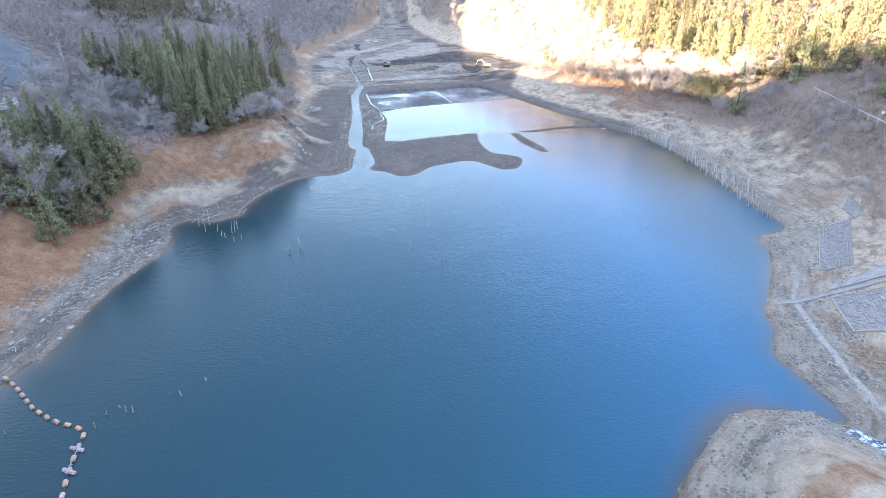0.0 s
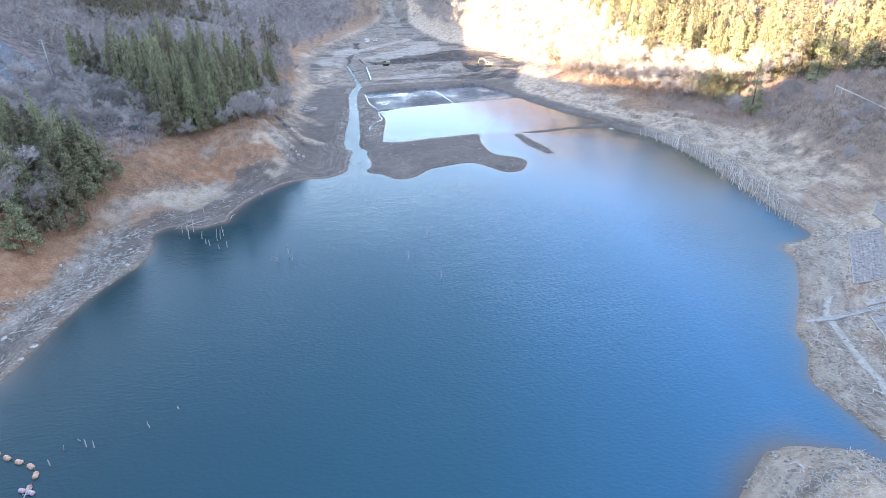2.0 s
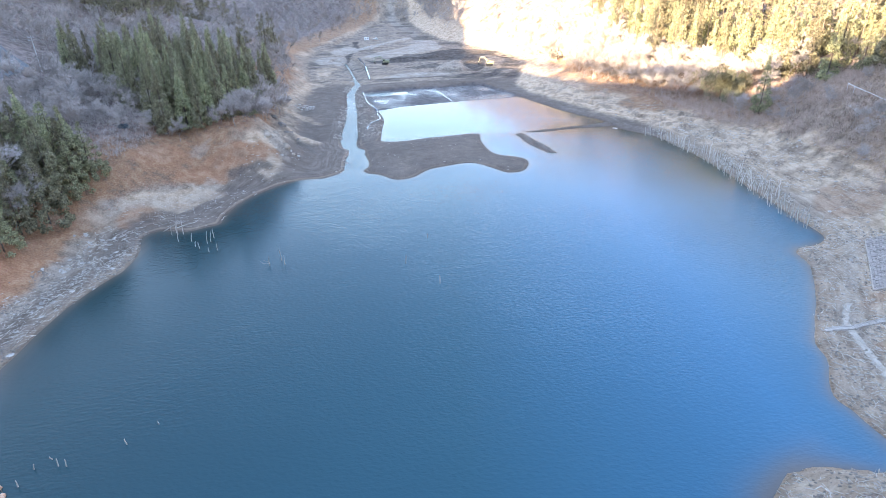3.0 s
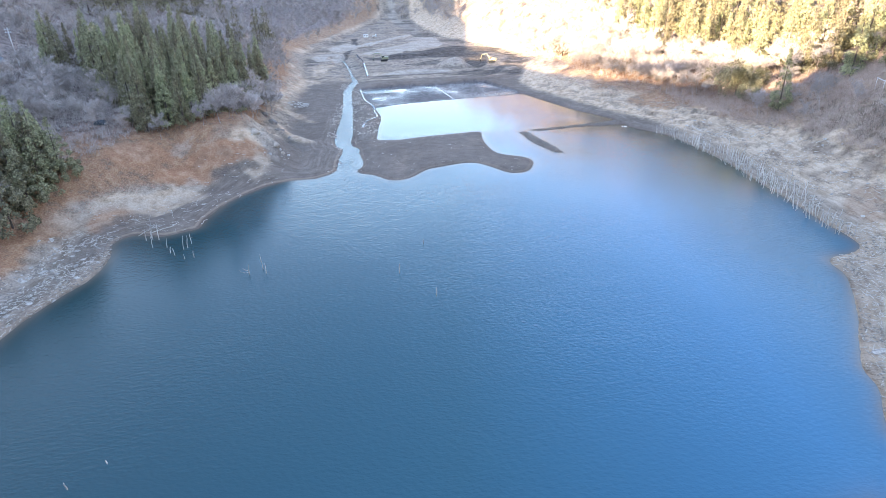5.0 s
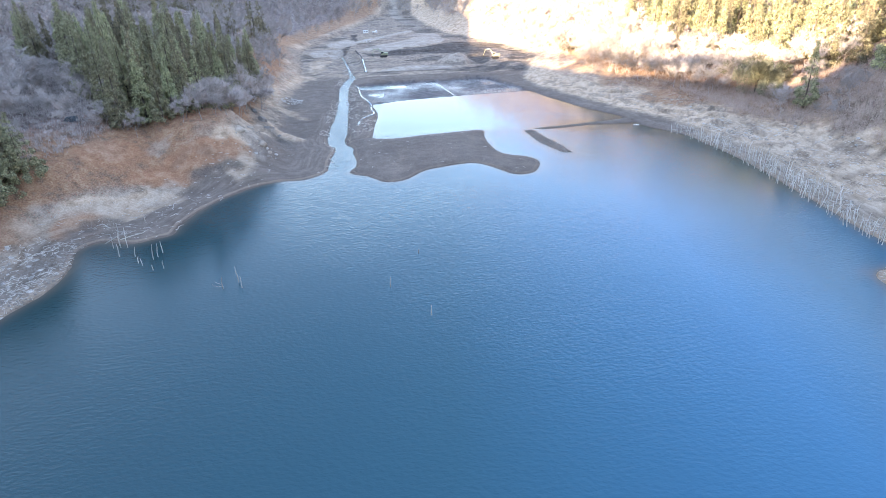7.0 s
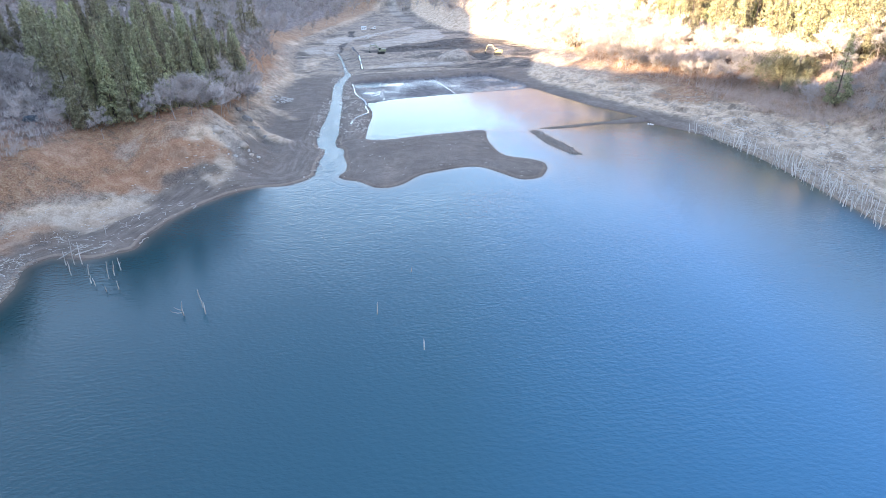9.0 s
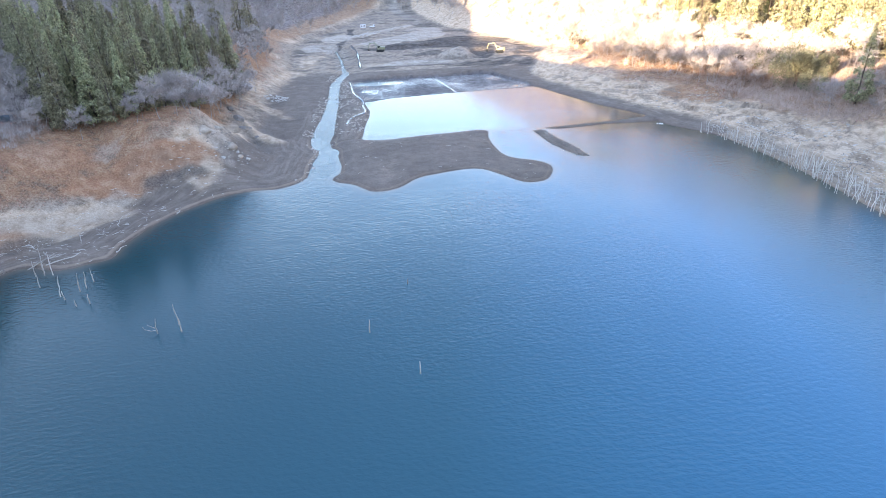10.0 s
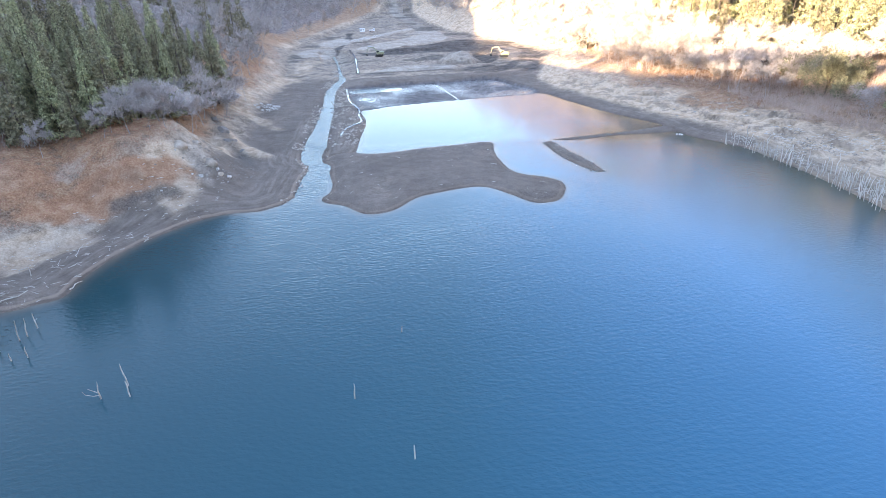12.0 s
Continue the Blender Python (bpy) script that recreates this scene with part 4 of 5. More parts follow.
# ---- shore things ----
rock_mat = simple("pale rock", (0.29, 0.255, 0.22), (0.55, 0.50, 0.45), 1.3, 0.85)
dark_rock = simple("dark rock", (0.10, 0.086, 0.077), (0.24, 0.207, 0.185), 1.3, 0.85)
gravel_mat = simple("shore gravel", (0.19, 0.157, 0.130), (0.43, 0.365, 0.305), 1.3, 0.9)
drift_mat = simple("weathered wood", (0.34, 0.295, 0.25), (0.66, 0.60, 0.53), 2.5, 0.85)
stem_mat = simple("dead stem wood", (0.40, 0.35, 0.30), (0.68, 0.62, 0.55), 2.0, 0.85)
grass_mat = leaf_material("dry grass", (0.38, 0.20, 0.11), (0.58, 0.36, 0.215), 0.9)
pale_grass = leaf_material("bleached grass", (0.44, 0.29, 0.20), (0.66, 0.49, 0.37), 0.9)
brush_mat = simple("brown brush", (0.34, 0.245, 0.198), (0.56, 0.43, 0.355), 1.5, 0.9, grain=0)
bush_green = leaf_material("bush leaves", (0.10, 0.088, 0.058), (0.215, 0.19, 0.125))
concrete = simple("concrete", (0.36, 0.35, 0.33), (0.56, 0.55, 0.52), 1.0, 0.85)
white_paint = simple("white paint", (0.66, 0.66, 0.65), (0.82, 0.82, 0.81), 0.8, 0.5, vary=0.05)
steel = simple("galvanised steel", (0.40, 0.42, 0.44), (0.62, 0.64, 0.66), 2.0, 0.45, 0.6)
dark_steel = simple("dark steel", (0.03, 0.03, 0.03), (0.09, 0.085, 0.08), 2.0, 0.6, 0.3)
glass = simple("dark window glass", (0.02, 0.025, 0.03), (0.04, 0.045, 0.05), 1.0, 0.08, grain=0)


def rock_bm(seed, size, flat=0.65, detail=1, cuts=11):
    """An angular stone: a ball cut back by random planes, then roughened."""
    rnd = random.Random(seed)
    bm = bmesh.new()
    bmesh.ops.create_icosphere(bm, subdivisions=detail + 1, radius=size / 2)
    planes = [(Vector((rnd.gauss(0, 1), rnd.gauss(0, 1), rnd.gauss(0, 1))).normalized(), rnd.uniform(0.22, 0.42) * size) for _ in range(cuts)]
    sx, sy = rnd.uniform(0.9, 1.5), rnd.uniform(0.7, 1.1)
    for v in bm.verts:
        for n, d in planes:
            over = v.co.dot(n) - d
            if over > 0:
                v.co -= n * over
        v.co *= 1 + 0.12 * noise.noise(v.co * (3.0 / size) + Vector((seed * 3.1, 0, 0)))
        v.co = Vector((v.co.x * sx, v.co.y * sy, max(v.co.z * flat, -0.3 * size)))
    return bm


def stick_bm(seed, length, r):
    """A crooked tapering branch, forked, lying along x."""
    rnd = random.Random(seed)
    bm = bmesh.new()
    pts, y, z = [], 0.0, r
    for i in range(5):
        pts.append((length * (i / 4 - 0.5), y, z))
        y += rnd.gauss(0, 0.07) * length
        z = max(r, z + rnd.gauss(0.01, 0.04) * length)
    tube(bm, pts, [r * (1 - 0.16 * i) for i in range(5)], 5)
    for _ in range(rnd.randint(0, 2)):
        p = Vector(pts[rnd.randint(1, 3)])
        e = p + Vector((rnd.uniform(0.1, 0.3), rnd.choice((-1, 1)) * rnd.uniform(0.12, 0.3), rnd.uniform(0, 0.1))) * length
        tube(bm, [p, p.lerp(e, 0.5) + Vector((0, 0, 0.02)), e], [r * 0.6, r * 0.45, r * 0.25], 4)
    return bm


def lay(sources, spots, low, high, sink=0.05, tilt=8):
    """Copies of the sources on the ground at spots; each source itself is the first of its kind."""
    zs = ground(np.array([s[0] for s in spots]), np.array([s[1] for s in spots]))
    first = set()
    for (x, y), z in zip(spots, zs):
        src = sources[rng.randint(len(sources))]
        k = rng.uniform(low, high)
        m = pose(x, y, max(z, -0.1) - sink * k, rng.uniform(-tilt, tilt), rng.uniform(-tilt, tilt), rng.uniform(0, 360)) @ Matrix.Diagonal((k, k, k, 1))
        if src.name in first:
            copy_thing(src, pose(0, 0, 0)).matrix_world = m
        else:
            first.add(src.name)
            src.matrix_world = m
    for s in sources:
        if s.name not in first:
            bpy.data.objects.remove(s)


def lake_d(x, y):
    return float(signed_distance(np.array([x]), np.array([y]), LAKE)[0])


boulders = [lone("boulder", rock_bm(s, 1.0, 0.6), rock_mat, "pale grey angular boulder on the muddy shore", "boulder", group="boulders on the west shore") for s in range(40, 46)]
spots = scatter(64, -76, -60, 160, 190, lambda x, y: 0.5 < lake_d(x, y) < 12 and (y > 172 or lake_d(x, y) < 6), 1.0)
spots += scatter(16, -74, -62, 138, 165, lambda x, y: 0.3 < lake_d(x, y) < 10, 1.4) + scatter(9, -50, -40, 226, 245, lambda x, y: 3 < lake_d(x, y) < 16, 1.3)
spots += [(-63.2, 170.2), (-71.8, 175.5), (-73, 183), (-39.9, 236.8)]
lay(boulders, spots, 0.35, 1.35)
east_rocks = [lone("boulder", rock_bm(s, 1.0, 0.55), rock_mat, "pale boulder on the eroded sandy bank", "boulder", group="boulders on the east bank") for s in range(50, 54)]
lay(east_rocks, scatter(85, 54, 98, 128, 300, lambda x, y: 1 < toe_e(x, y) < 18, 1.8), 0.35, 1.2)

drift = [lone("driftwood", stick_bm(s, ln, r), drift_mat, "bleached crooked driftwood branch stranded on the shore", "driftwood", group="driftwood on the shores")
         for s, ln, r in ((60, 2.2, 0.07), (61, 3.2, 0.09), (62, 1.6, 0.06), (63, 2.6, 0.07), (64, 4.2, 0.12), (65, 1.9, 0.06))]
spots = scatter(62, -76, -60, 134, 192, lambda x, y: 0.3 < lake_d(x, y) < 11, 0.7) + scatter(26, -74, -44, 192, 232, lambda x, y: 0.3 < lake_d(x, y) < 12, 1.2)
spots += scatter(75, 48, 80, 122, 182, lambda x, y: 0.4 < lake_d(x, y) < 11, 1.0) + scatter(38, 22, 52, 98, 126, lambda x, y: 0.4 < lake_d(x, y) < 9, 1.2)
spots += scatter(40, 68, 98, 182, 262, lambda x, y: 1 < lake_d(x, y) < 18, 1.8)
lay(drift, spots, 0.35, 0.9, 0.0, 10)


def stem_bm(seed, height, r):
    rnd = random.Random(seed)
    bm = bmesh.new()
    pts = [(0, 0, -0.6)]
    for i in range(1, 5):
        pts.append((rnd.gauss(0, 0.03) * height * i / 4, rnd.gauss(0, 0.03) * height * i / 4, height * i / 4))
    tube(bm, pts, [r, r * 0.95, r * 0.85, r * 0.7, r * 0.45], 5)
    return bm


stems = [lone("dead_stem", stem_bm(s, h, r), stem_mat, "bleached bare stem of a drowned sapling at the waterline", "dead stem", group="drowned stems on the east shore")
         for s, h, r in ((70, 3.0, 0.075), (71, 3.6, 0.085), (72, 2.3, 0.065), (73, 2.8, 0.07))]
spots = scatter(125, 68, 82, 203, 240, lambda x, y: -1.6 < lake_d(x, y) < 3.2 and y < 243, 0.42) + scatter(45, 64, 80, 240, 262, lambda x, y: -1.4 < lake_d(x, y) < 1.6, 0.5)
spots += scatter(40, 70, 82, 186, 203, lambda x, y: -2.0 < lake_d(x, y) < 1.0, 0.5)
lay(stems, spots, 0.6, 1.2, 0.0, 12)

# drowned trunks standing in the lake: place, height, lean
in_water = [(-58.4, 193.2, 2.6, 0.2), (-55.6, 189.8, 2.4, 0.1), (-57.2, 193.4, 4.6, 0.5), (-56.0, 193.5, 3.9, 0.3), (-52.8, 189.7, 1.9, 0.4), (-51.0, 187.1, 1.3, 0.3), (-49.8, 186.2, 1.4, -0.1), (-49.0, 188.4, 2.9, 0.4),
            (-48.6, 189.3, 2.6, 0.4), (-48.5, 191.1, 2.2, 0.0), (-45.7, 185.0, 1.5, 0.1), (-47.2, 184.4, 1.0, 0.0), (-57.9, 194.4, 2.5, 0.3), (-57.3, 203.6, 2.3, 0.1),
            (-6.8, 176.8, 1.8, 0.1), (-0.3, 168.7, 1.6, 0.0), (-2.9, 188.4, 0.8, 0.1)]
lower = [(-31.2, 179.5, 2.9, -0.2), (-30.2, 177.8, 2.0, 0.0), (-38.4, 131.5, 1.0, -0.1), (-44.9, 128.4, 1.2, 0.1), (-43.9, 128.3, 1.1, 0.1),
         (-47.5, 128.0, 0.8, 0.2), (-47.7, 125.5, 1.0, 0.0), (-46.2, 129.4, 0.5, -0.2), (-36.0, 134.9, 0.5, -0.1), (-59.6, 124.9, 1.0, 0.4)]
for i, (x, y, h, lean) in enumerate(in_water + lower):
    rnd = random.Random(i)
    bm = bmesh.new()
    tube(bm, [(0, 0, -1.2), (lean * 0.2, 0, h * 0.35), (lean * 0.6 + rnd.gauss(0, 0.04), rnd.gauss(0, 0.04), h * 0.7), (lean, 0, h)], [0.075, 0.07, 0.06, 0.035], 6)
    if h > 2 and i % 3 == 0:
        tube(bm, [(lean * 0.4, 0, h * 0.5), (lean * 0.4 + 0.35, 0.1, h * 0.62)], [0.03, 0.015], 4)
    lone("drowned_sapling", bm, stem_mat, "thin bleached drowned trunk standing in the lake", "dead trunk", pose(x, y, 0), "drowned trunks")
bm = bmesh.new()
tube(bm, [(0, 0, -1), (0.05, 0, 0.4), (0.0, 0, 1.0), (0.25, 0, 2.2)], [0.08, 0.08, 0.07, 0.03], 6)
tube(bm, [(0, 0, 0.8), (-0.5, 0.1, 0.9), (-1.1, 0.1, 1.25)], [0.05, 0.04, 0.02], 5)
tube(bm, [(0, 0, 0.5), (-0.6, -0.1, 0.45), (-1.3, -0.2, 0.75), (-1.5, -0.2, 1.1)], [0.05, 0.04, 0.03, 0.02], 5)
lone("drowned_snag", bm, stem_mat, "bleached branching snag rising out of the lake", "snag", pose(-33.1, 177.5, 0))
for x, y, turn, ln in ((-56.5, 197.5, 38, 5.0), (-58.6, 198.5, -20, 4.0), (-58.5, 196.0, 12, 5.5), (-49.5, 201.5, 60, 2.2)):
    lone("driftwood_log", stick_bm(int(ln * 10), ln, 0.11), drift_mat, "long bleached log lying on the mud cape", "log", pose(x, y, max(ground_at(x, y), 0) + 0.05, 0, -9 if ln > 4.5 else 0, turn), "logs on the cape")


# ---- loose ground cover that nobody could count ----
def cover(name, label, category, mat, spots, make):
    """One mesh of many small pieces set on the ground. make(i) gives vertices round the foot, and faces."""
    xs, ys = np.array([s[0] for s in spots]), np.array([s[1] for s in spots])
    zs = ground(xs, ys)
    vs, fs = [], []
    for i, (x, y, z) in enumerate(zip(xs, ys, zs)):
        v, f = make(i)
        k = len(vs)
        vs += [(x + a, y + b, z + c) for a, b, c in v]
        fs += [tuple(j + k for j in q) for q in f]
    mesh = bpy.data.meshes.new(name)
    mesh.from_pydata(vs, [], fs)
    mesh.materials.append(mat)
    return tagged(new(name, mesh), label, category, kind="stuff")


def many(n, x0, x1, y0, y1, keep):
    """n loose spots in a stretch of the plan; keep takes arrays x, y, metres from the lake, and from the two hill feet."""
    x, y = rng.uniform(x0, x1, n * 3), rng.uniform(y0, y1, n * 3)
    ok = keep(x, y, signed_distance(x, y, LAKE), np.interp(y, *np.array(west_toe).T) - x, x - np.interp(y, *np.array(east_toe).T))
    return list(zip(x[ok][:n], y[ok][:n]))


def tuft(h, blades):
    def make(i):
        v, f = [], []
        for _ in range(blades):
            a, s = rng.uniform(0, 6.28), h * rng.uniform(0.5, 1.2)
            dx, dy, w = math.cos(a) * s * 0.6, math.sin(a) * s * 0.6, 0.05 * s + 0.02
            k = len(v)
            v += [(-w * math.sin(a), w * math.cos(a), -0.05), (w * math.sin(a), -w * math.cos(a), -0.05), (dx, dy, s)]
            f.append((k, k + 1, k + 2))
        return v, f
    return make


def twiggy(h, blades):
    def make(i):
        v, f = [], []
        size = h * rng.uniform(0.6, 1.4)
        for _ in range(blades):
            a, up = rng.uniform(0, 6.28), rng.uniform(0.3, 1.0)
            p = np.array([rng.normal(0, 0.25), rng.normal(0, 0.25), rng.uniform(0, 0.35)]) * size
            e = p + np.array([math.cos(a) * (1.1 - up), math.sin(a) * (1.1 - up), up]) * size * rng.uniform(0.4, 0.8)
            k = len(v)
            w = 0.032
            v += [tuple(p + (w * math.sin(a), -w * math.cos(a), 0)), tuple(p - (w * math.sin(a), -w * math.cos(a), 0)), tuple(e)]
            f.append((k, k + 1, k + 2))
        return v, f
    return make


octa = [(1, 0, 0), (0, 1, 0), (-1, 0, 0), (0, -1, 0), (0, 0, 1), (0.3, 0.2, -0.6)]
octa_f = [(0, 1, 4), (1, 2, 4), (2, 3, 4), (3, 0, 4), (1, 0, 5), (2, 1, 5), (3, 2, 5), (0, 3, 5)]


def stone(low, high):
    def make(i):
        s = low + (high - low) * rng.rand() ** 3
        j = rng.uniform(0.6, 1.3, (6, 3)) * s
        return [(a * p[0], b * p[1], c * p[2] * 0.6 + 0.1 * s) for (a, b, c), p in zip(octa, j)], octa_f
    return make


def litter(low, high):
    def make(i):
        ln, a, w = rng.uniform(low, high), rng.uniform(0, 6.28), rng.uniform(0.025, 0.06)
        c, s = math.cos(a) * ln / 2, math.sin(a) * ln / 2
        px, py = -math.sin(a) * w, math.cos(a) * w
        r = rng.uniform(0.0, 0.15)
        return [(-c + px, -s + py, 0.02), (-c - px, -s - py, 0.02), (c, s, 0.04 + r), (-c, -s, 0.09), (c * 0.2, s * 0.2, 0.1 + r * 0.5)], [(0, 2, 4), (1, 2, 4), (0, 4, 3), (1, 4, 3)]
    return make


cover("dry_grass", "russet dry grass on the western bank", "grass", grass_mat,
      many(9000, -110, -44, 120, 245, lambda x, y, d, w, e: (w > 6 + 3 * vnoise(x, y, 9, 3)) & (w < 40)) + many(4000, -90, -55, 245, 420, lambda x, y, d, w, e: (w > 3) & (w < 30)), tuft(0.32, 4))
cover("bleached_grass", "bleached dry grass and weeds on the eastern bank", "grass", pale_grass,
      many(11000, 30, 130, 95, 400, lambda x, y, d, w, e: (e > 14 + 6 * vnoise(x, y, 9, 3)) & (e < 45)), tuft(0.40, 4))
cover("undergrowth", "leafless grey-brown brush under the trees", "brush", twig_mat,
      many(4000, -150, -60, 190, 300, lambda x, y, d, w, e: (w > 21 + 6 * vnoise(x, y, 12, 3)) & ~((x < -124) & (y > 238) & (y < 294))), twiggy(2.1, 20))
cover("hillside_brush", "leafless brown brush below the road", "brush", brush_mat,
      many(5600, 80, 128, 172, 300, lambda x, y, d, w, e: (e > 15 + 6 * vnoise(x, y, 12, 3)) & (e < 52))
      + many(2000, 55, 120, 300, 400, lambda x, y, d, w, e: (e > 24) & (e < 60)), twiggy(2.1, 20))
cover("rubble", "grey stones and gravel along the waterline", "stones", gravel_mat,
      many(5200, -80, -55, 130, 195, lambda x, y, d, w, e: (d > 0.1) & (d < 12) & (vnoise(x, y, 5, 3) > 0.02)) + many(7500, 45, 84, 120, 262, lambda x, y, d, w, e: (d > 0.1) & (d < 12) & (vnoise(x, y, 6, 3) > 0.0))
      + many(500, -50, -30, 226, 250, lambda x, y, d, w, e: (d > 0.3) & (w > -6) & (vnoise(x, y, 5, 3) > 0.1)) + many(900, 20, 52, 95, 126, lambda x, y, d, w, e: (d > 0.1) & (d < 8)), stone(0.05, 0.34))
cover("stream_rubble", "brown-grey rubble banked along the stream", "stones", gravel_mat,
      many(1500, -50, -18, 268, 345, lambda x, y, d, w, e: (d > 0.2) & (x > -41 + (350 - y) * 0.12) & (x < -20) & (vnoise(x, y, 4, 3) > -0.15)) + many(700, -44, -28, 262, 320, lambda x, y, d, w, e: (d > -0.4) & (d < 2.4) & (x < -30) & (vnoise(x, y, 5, 3) > -0.1))
      + many(400, -48, -18, 232, 260, lambda x, y, d, w, e: (d > -0.2) & (d < 1.2) & (vnoise(x, y, 5, 3) > 0)) + many(700, -60, -40, 345, 440, lambda x, y, d, w, e: (d > 0.0) & (d < 2.5)), stone(0.12, 0.55))
cover("pale_rubble", "pale broken stone heaped in rows on the works", "stones", rock_mat,
      many(900, -55, -4, 446, 492, lambda x, y, d, w, e: line_distance(x, y, [(-50, 474), (-40, 488), (-22, 514)]) < 3.5 + 2 * vnoise(x, y, 5, 3)) + many(160, -58, -48, 305, 319, lambda x, y, d, w, e: np.hypot((x + 53.5) / 4, (y - 312) / 5) < 1)
      + many(420, -46, -25, 240, 400, lambda x, y, d, w, e: (d > -0.9) & (d < 0.6)), stone(0.15, 0.6))
tan_rock = simple("tan rock", (0.27, 0.20, 0.15), (0.50, 0.395, 0.305), 1.3, 0.9)
cover("bank_rubble", "tan broken stone on the eroded eastern bank", "stones", tan_rock,
      many(2600, 55, 100, 196, 330, lambda x, y, d, w, e: (e > 1) & (e < 22) & (vnoise(x, y, 5, 3, shift=51) > 0.08)), stone(0.1, 0.55))
cover("islet_stones", "dark wet stones of a low gravel islet", "stones", gravel_mat, many(330, 24, 38, 242, 270, lambda x, y, d, w, e: signed_distance(x, y, ISLET) < 0.3 + 1.6 * vnoise(x, y, 3, 2)), lambda i: (lambda v, f: ([(a, b, c + 0.06) for a, b, c in v], f))(*stone(0.1, 0.42)(i)))
cover("driftwood_litter", "small bleached sticks and bark along the strand lines", "driftwood", drift_mat,
      many(1300, -80, -58, 130, 195, lambda x, y, d, w, e: (d > 0.2) & (d < 11) & (vnoise(x, y, 6, 3) > -0.1)) + many(260, -72, -40, 195, 240, lambda x, y, d, w, e: (d > 0.4) & (d < 14))
      + many(2100, 46, 84, 120, 190, lambda x, y, d, w, e: (d > 0.2) & (d < 12)) + many(1300, 20, 54, 95, 126, lambda x, y, d, w, e: (d > 0.2) & (d < 11) & (vnoise(x, y, 5, 3) > -0.1))
      + many(1600, 66, 100, 185, 265, lambda x, y, d, w, e: (d > 0.3) & (d < 18) & (vnoise(x, y, 6, 3) > 0)) + many(45, -22, 24, 226, 268, lambda x, y, d, w, e: signed_distance(x, y, BAR) < -0.6), litter(0.3, 1.5))


# ---- the log boom ----
orange = simple("faded orange plastic", (0.56, 0.29, 0.17), (0.74, 0.48, 0.34), 4.0, 0.5, vary=0.15)
pink = simple("faded pink plastic", (0.50, 0.30, 0.32), (0.68, 0.46, 0.47), 4.0, 0.5, vary=0.1)
rope_mat = simple("dark rope", (0.10, 0.07, 0.05), (0.22, 0.16, 0.11), 8.0, 0.9)
boom_line = [(-67.4, 136.6), (-64.9, 135.0), (-62.2, 132.7), (-59.0, 129.9), (-56.6, 128.4), (-54.6, 127.2), (-52.3, 126.3), (-50.3, 125.6), (-48.7, 124.5), (-48.2, 122.7), (-47.5, 119.8), (-46.7, 117.1), (-45.6, 114.1), (-44.4, 110.5), (-43, 106)]
line = smooth_curve(boom_line, 10)
steps = np.concatenate([[0], np.cumsum(np.hypot(*np.diff(line, axis=0).T))])


def on_line(s):
    a, b = (np.array([np.interp(s + e, steps, line[:, 0]), np.interp(s + e, steps, line[:, 1])]) for e in (-0.2, 0.2))
    return *((a + b) / 2), math.degrees(math.atan2(b[1] - a[1], b[0] - a[0]))


boom = thing("log_boom", "floating boom of faded orange barrel floats on a rope", "float line")
bm = bmesh.new()
tube(bm, [(x, y, 0.03 if y < 136 else 0.5) for x, y in line[::3]], [0.04] * len(line[::3]), 5)
part("rope", bm, rope_mat, boom)


def float_bm(ln, r):
    """A barrel float with a waist groove and rounded ends, along x."""
    bm = bmesh.new()
    prof = [(-0.5, 0.45), (-0.46, 0.8), (-0.36, 1), (-0.06, 1), (-0.03, 0.86), (0.03, 0.86), (0.06, 1), (0.36, 1), (0.46, 0.8), (0.5, 0.45)]
    tube(bm, [(ln * a, 0, 0) for a, b in prof], [r * b for a, b in prof], 12)
    return bm


first = part("float", float_bm(0.95, 0.31), orange, boom, "faded orange barrel float", True)
s, n = 0.5, 0
while s < steps[-1] - 0.5:
    x, y, turn = on_line(s)
    o = first if n == 0 else new("float", first.data)
    o.parent = boom
    if n:
        o["label"] = first["label"]
    o.matrix_world = pose(x, y, 0.10 if y < 135.6 else max(0.1, ground_at(x, y) + 0.25), 0, 0, turn + rng.uniform(-8, 8))
    n += 1
    s += 2.05
for x, y, turn in ((-48.0, 121.6, 75), (-46.9, 117.9, 70)):
    for side in (-1, 1):
        a = radians(turn + 90)
        o = part("pink_float", float_bm(0.8, 0.28), pink, boom, "faded pink float lashed beside the rope", True)
        o.matrix_world = pose(x + math.cos(a) * 0.62 * side, y + math.sin(a) * 0.62 * side, 0.12, 0, 0, turn + 90)
bm = bmesh.new()
tube(bm, [(-47.9, 122.3, 0.42), (-47.4, 119.9, 0.4), (-46.8, 117.3, 0.42)], [0.05] * 3, 6)
for k in range(5):
    x, y = -47.9 + 0.26 * k, 122.1 - 1.15 * k
    tube(bm, [(x - 0.3, y - 0.05, 0.40), (x + 0.3, y + 0.05, 0.40)], [0.03] * 2, 4)
part("walkway_frame", bm, steel, boom, "galvanised frame between the pink floats")


# ---- revetments, steps and the road on the east bank ----
def drape(corners, nu, nv, lift):
    """A grid of points over the ground between four plan corners."""
    a, b, c, d = (np.array(p, float) for p in corners)
    u, v = np.meshgrid(np.linspace(0, 1, nu), np.linspace(0, 1, nv))
    p = (a * (1 - u)[..., None] + b * u[..., None]) * (1 - v)[..., None] + (d * (1 - u)[..., None] + c * u[..., None]) * v[..., None]
    z = ground(p[..., 0].ravel(), p[..., 1].ravel()).reshape(u.shape) + lift
    return np.concatenate([p, z[..., None]], -1)


